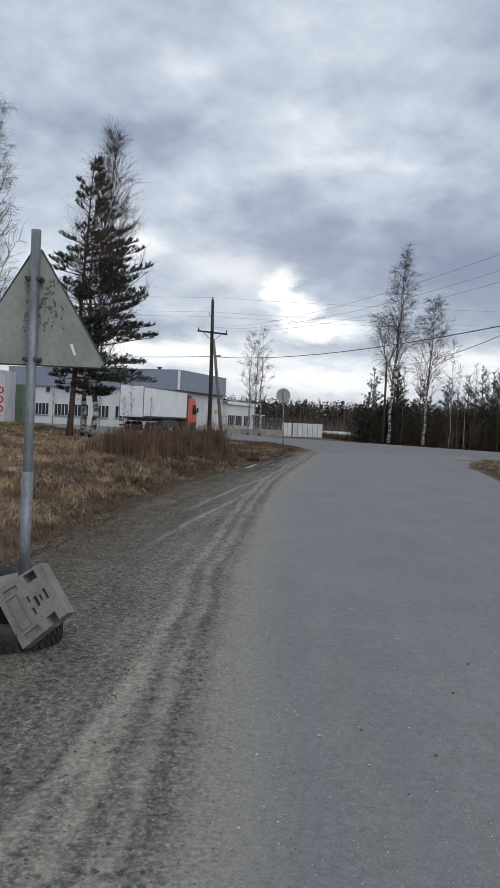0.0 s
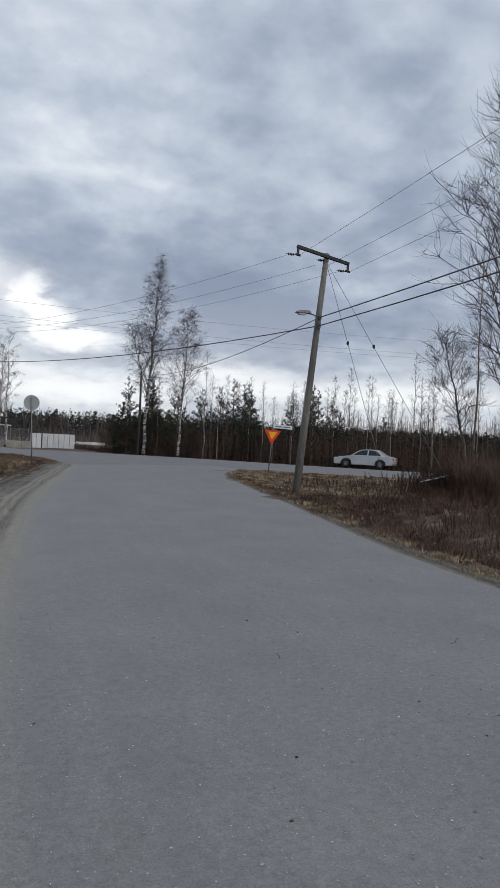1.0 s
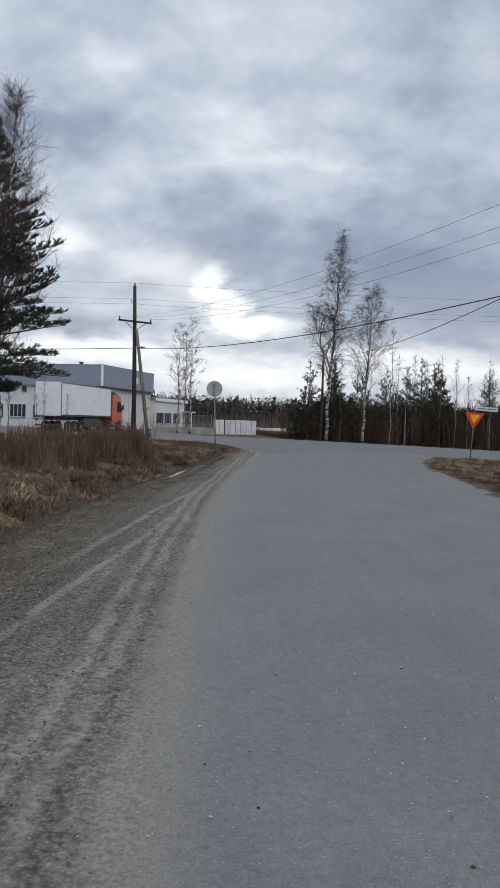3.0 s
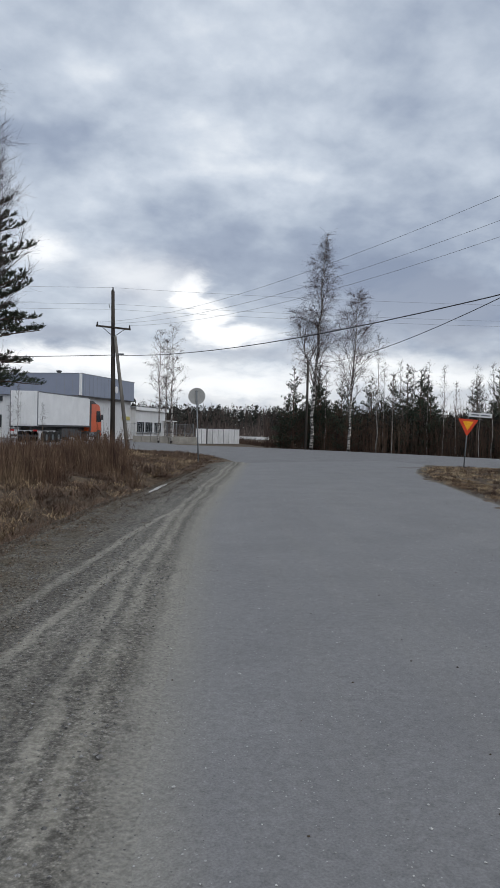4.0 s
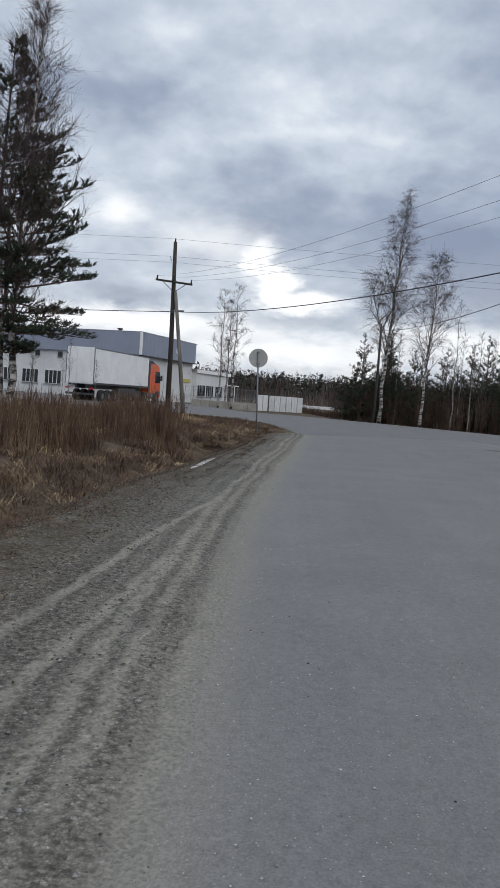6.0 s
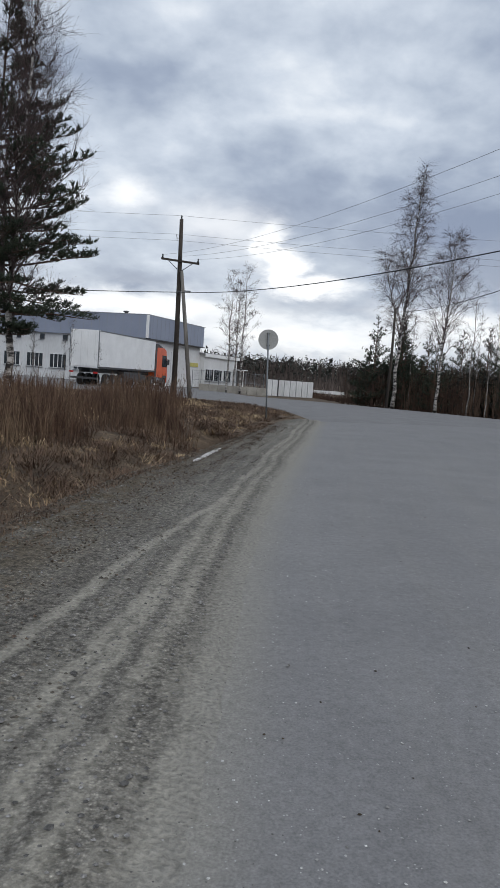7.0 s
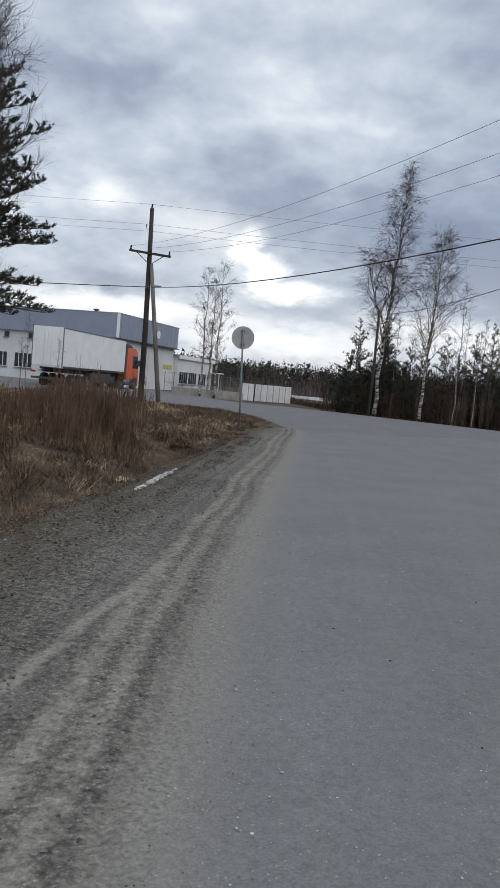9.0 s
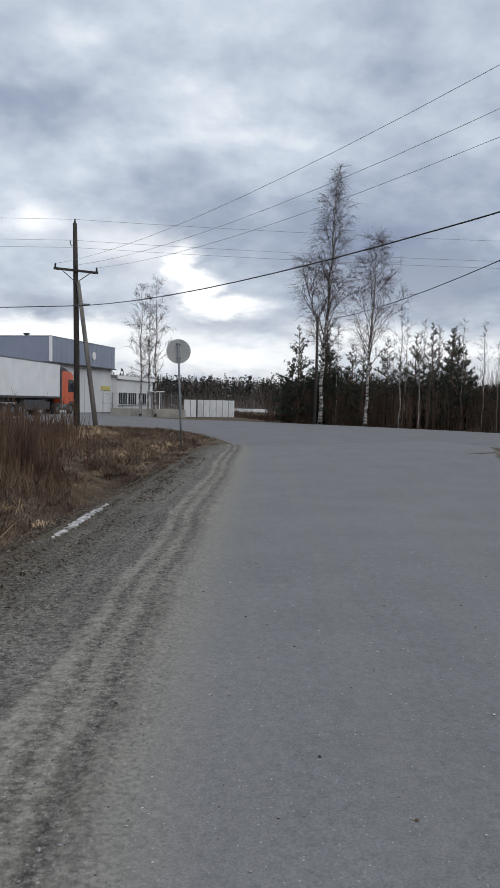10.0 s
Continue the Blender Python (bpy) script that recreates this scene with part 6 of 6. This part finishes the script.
gc = thing("green_container", (-24.4, 57.5, 0.0), "green steel shipping container", "container", rz=6)
part("body", Geo().box((0, 1.2, 2.0), (4.4, 2.4, 3.4)), M_green, gc, bevel=0.03)
for k in range(18):
    part("corrugation", Geo().box((-2.1 + k * 0.245, -0.015, 2.0), (0.12, 0.05, 3.1)), M_green, gc)
part("base_rail", Geo().box((0, 1.2, 0.17), (4.4, 2.4, 0.3)), M_steel_dark, gc)


# ---- cars ----
def car(at, rz, label):
    t = thing("car", at, label, "car", rz=rz)
    lower = [(-2.3, 0.42), (-2.34, 0.62), (-2.28, 0.86), (-1.9, 0.95), (-1.0, 0.98), (0.9, 0.93), (1.9, 0.80), (2.25, 0.66), (2.32, 0.48), (2.25, 0.26), (1.75, 0.24), (1.72, 0.50), (1.45, 0.68), (1.15, 0.68), (0.9, 0.50), (0.87, 0.22), (-0.95, 0.22), (-0.98, 0.50), (-1.22, 0.68), (-1.52, 0.68), (-1.77, 0.50), (-1.8, 0.26), (-2.2, 0.28)]
    part("body", Geo().prism([(x, z) for x, z in lower], "y", -0.86, 0.86), M_car, t, "silver-white car body", bevel=0.05)
    cabg = Geo()
    base = [(-1.75, 0.94), (1.0, 0.92)]
    top = [(-1.05, 1.40), (-0.2, 1.43), (0.25, 1.38)]
    vs = []
    for s in (-1, 1):
        vs += [(-1.75, 0.80 * s, 0.93), (1.05, 0.80 * s, 0.90), (0.22, 0.62 * s, 1.38), (-0.3, 0.62 * s, 1.43), (-1.05, 0.62 * s, 1.40)]
    cabg.add(vs, [(0, 1, 2, 3, 4), (5, 9, 8, 7, 6), (0, 4, 9, 5), (4, 3, 8, 9), (3, 2, 7, 8), (2, 1, 6, 7), (1, 0, 5, 6)])
    green = part("greenhouse", cabg, M_car, t, "silver-white cabin roof", bevel=0.03)
    for s in (-1, 1):
        def side(pts):
            f = []
            for x, z in pts:
                k = (z - 0.92) / 0.48
                f.append((x, s * (0.805 - 0.18 * k), z))
            o = [(x, y + 0.01 * s, z) for x, y, z in f]
            return Geo().add(f + o, [tuple(range(len(f))), tuple(range(len(f), 2 * len(f)))] + [(i, (i + 1) % len(f), len(f) + (i + 1) % len(f), len(f) + i) for i in range(len(f))])
        part("window", side([(-0.35, 0.97), (0.78, 0.97), (0.20, 1.33), (-0.35, 1.37)]), M_glass, green, "dark side window")
        part("window", side([(-1.45, 0.97), (-0.43, 0.97), (-0.43, 1.37), (-1.0, 1.34)]), M_glass, green, "dark side window")
        part("mirror", Geo().box((0.72, 0.95 * s, 0.98), (0.12, 0.18, 0.12)), M_car, t, bevel=0.03)
        for x in (1.31, -1.37):
            w = wheel(t, (x, 0.78 * s, 0.31), 0.31, 0.20, s)
            w.rotation_euler = (0, 0, radians(90))
    for y in (-0.62, 0.62):
        part("headlight", Geo().box((2.24, y, 0.66), (0.12, 0.36, 0.14)), M_lamp_glass, t, "clear headlight", bevel=0.02)
        part("tail_lamp", Geo().box((-2.30, y, 0.74), (0.08, 0.34, 0.16)), M_redlamp, t, "red tail lamp", bevel=0.02)
    part("windscreen", Geo().add([(0.98, -0.72, 0.95), (0.98, 0.72, 0.95), (0.27, 0.57, 1.365), (0.27, -0.57, 1.365), (1.0, -0.72, 0.96), (1.0, 0.72, 0.96), (0.29, 0.57, 1.375), (0.29, -0.57, 1.375)], [(0, 1, 2, 3), (4, 7, 6, 5), (0, 4, 5, 1), (1, 5, 6, 2), (2, 6, 7, 3), (3, 7, 4, 0)]), M_glass, green, "dark windscreen")
    return t


car((24.6, 51.6, 0.04), 139, "silver-white saloon car on the main road")
rail = thing("low_barrier", (5.7, 92.0, 0), "low white roadside barrier beyond a panel fence", "barrier", rz=4)
part("beam", Geo().box((0, 0, 0.52), (4.6, 0.12, 0.34)), M_white_dirty, rail, "white barrier beam", bevel=0.03)
for k in range(4):
    part("post", Geo().box((-2.0 + 1.33 * k, 0.1, 0.1), (0.12, 0.10, 0.9)), M_galv, rail)

# ---- small things on the ground ----
g = Geo()
for k in range(14):
    u = k / 13
    x, y = -1.04 + 0.26 * u, 23.2 + 2.4 * u
    r = 0.10 * (1 - abs(u - 0.45)) * rng.uniform(0.5, 1.2)
    n0 = 7
    ring = [(x + r * rng.uniform(0.7, 1.3) * math.cos(6.283 * j / n0), y + 1.9 * r * rng.uniform(0.7, 1.3) * math.sin(6.283 * j / n0), -0.05) for j in range(n0)]
    top = [(x + (p[0] - x) * 0.7, y + (p[1] - y) * 0.7, 0.012 + 0.015 * rng.random()) for p in ring]
    g.add(ring + top, [(j, (j + 1) % n0, n0 + (j + 1) % n0, n0 + j) for j in range(n0)] + [tuple(range(n0, 2 * n0))])
single("ice_remnant", g, M_ice, "dirty white strip of melting ice at the ditch", "ice")
single("fallen_branch", Geo().tube([(13.3, 23.7, 0.45), (15.0, 24.9, 0.62), (17.5, 26.8, 0.75), (20, 29.2, 0.8)], [0.02, 0.035, 0.04, 0.03], 6), M_bark_birch, "pale fallen branch lying across bushes", "branch")


def pebble(g, rng, x, y, z, r):
    n0 = 5
    w0 = rng.uniform(0, 6)
    ring = [(x + r * rng.uniform(0.7, 1.3) * math.cos(w0 + 6.283 * j / n0), y + r * rng.uniform(0.7, 1.3) * math.sin(w0 + 6.283 * j / n0), z + r * 0.15) for j in range(n0)]
    g.add(ring + [(x, y, z + r * rng.uniform(0.6, 0.9)), (x, y, z - r * 0.4)], [(j, (j + 1) % n0, n0) for j in range(n0)] + [((j + 1) % n0, j, n0 + 1) for j in range(n0)])


g = Geo()
for k in range(9000):
    y = -1.0 + 26 * rng.random() ** 1.2
    a, b = lerp_table(GRASS_EDGE, y), lerp_table(LEFT_EDGE, y)
    u = 0.93 * rng.random() ** 0.8
    pebble(g, rng, a + (b - a) * u, y, 0.008, rng.uniform(0.004, 0.013) * (1.6 if rng.random() < 0.06 else 1))
for k in range(1500):
    y = 3 + 20 * rng.random()
    pebble(g, rng, lerp_table(RIGHT_EDGE, y) + rng.uniform(0.0, 0.75), y, 0.0, rng.uniform(0.006, 0.016))
for k in range(1500):
    y = 0.5 + 24 * rng.random() ** 1.3
    x = lerp_table(LEFT_EDGE, y) - 0.05 + 0.8 * rng.random() ** 1.5
    pebble(g, rng, x, y, 0.008, rng.uniform(0.002, 0.005))
single("loose_gravel", g, M_stone, "loose grey gravel stones on the shoulder", "gravel", kind="stuff")
g, gl = Geo(), Geo()
for k in range(8500):
    y = 0.5 + 22 * rng.random() ** 1.1
    a, b = lerp_table(LEFT_EDGE, y), lerp_table(RIGHT_EDGE, y)
    u = rng.random()
    pebble(g, rng, a + (b - a) * u, y, 0.006 + 0.035 * (1 - (2 * u - 1) ** 2), rng.uniform(0.0025, 0.0065) * (1.5 if rng.random() < 0.12 else 1))
for k in range(200):
    y = 1.0 + 23 * rng.random()
    a, b = lerp_table(LEFT_EDGE, y), lerp_table(RIGHT_EDGE, y)
    u = rng.random()
    pebble(gl, rng, a + (b - a) * u, y, 0.005 + 0.035 * (1 - (2 * u - 1) ** 2), rng.uniform(0.004, 0.011))
single("road_grit", g, M_grit, "fine pale grit scattered on the asphalt", "grit", kind="stuff")
single("dead_leaves", gl, M_leaf, "small dark dead leaves and dirt crumbs on the asphalt", "litter", kind="stuff")
g = Geo()
for k in range(14000):
    y = 1.0 + 30 * rng.random() ** 1.3
    a = lerp_table(GRASS_EDGE, y)
    x = min(a - 0.2 + 1.8 * rng.random() ** 1.7, lerp_table(LEFT_EDGE, y) - 0.55 - 0.4 * rng.random())
    pebble(g, rng, x, y, 0.004, rng.uniform(0.004, 0.014) * (1.8 if rng.random() < 0.08 else 1))
single("earth_clods", g, M_clod, "dark earth clods and stones at the gravel's edge", "clods", kind="stuff")
for k, (x, y, w, n) in enumerate(((3.0, 4.9, 0.4, 6), (2.1, 6.1, 0.9, 3), (3.6, 6.3, 0.2, 4))):
    pts = [Vector((x, y, 0))]
    for _ in range(n):
        w += rng.gauss(0, 0.35)
        pts.append(pts[-1] + Vector((math.cos(w), math.sin(w), 0)) * 0.06)
    zs = [0.004 + 0.035 * (1 - (2 * (p.x - left_at(p.y)) / 5.5 - 1) ** 2) + 0.002 for p in pts]
    single("asphalt_crack", Geo().tube([(p.x, p.y, z) for p, z in zip(pts, zs)], [0.0006] + [0.0018] * (n - 1) + [0.001], 4), M_hole, "thin dark crack in the asphalt", "crack", "asphalt cracks")
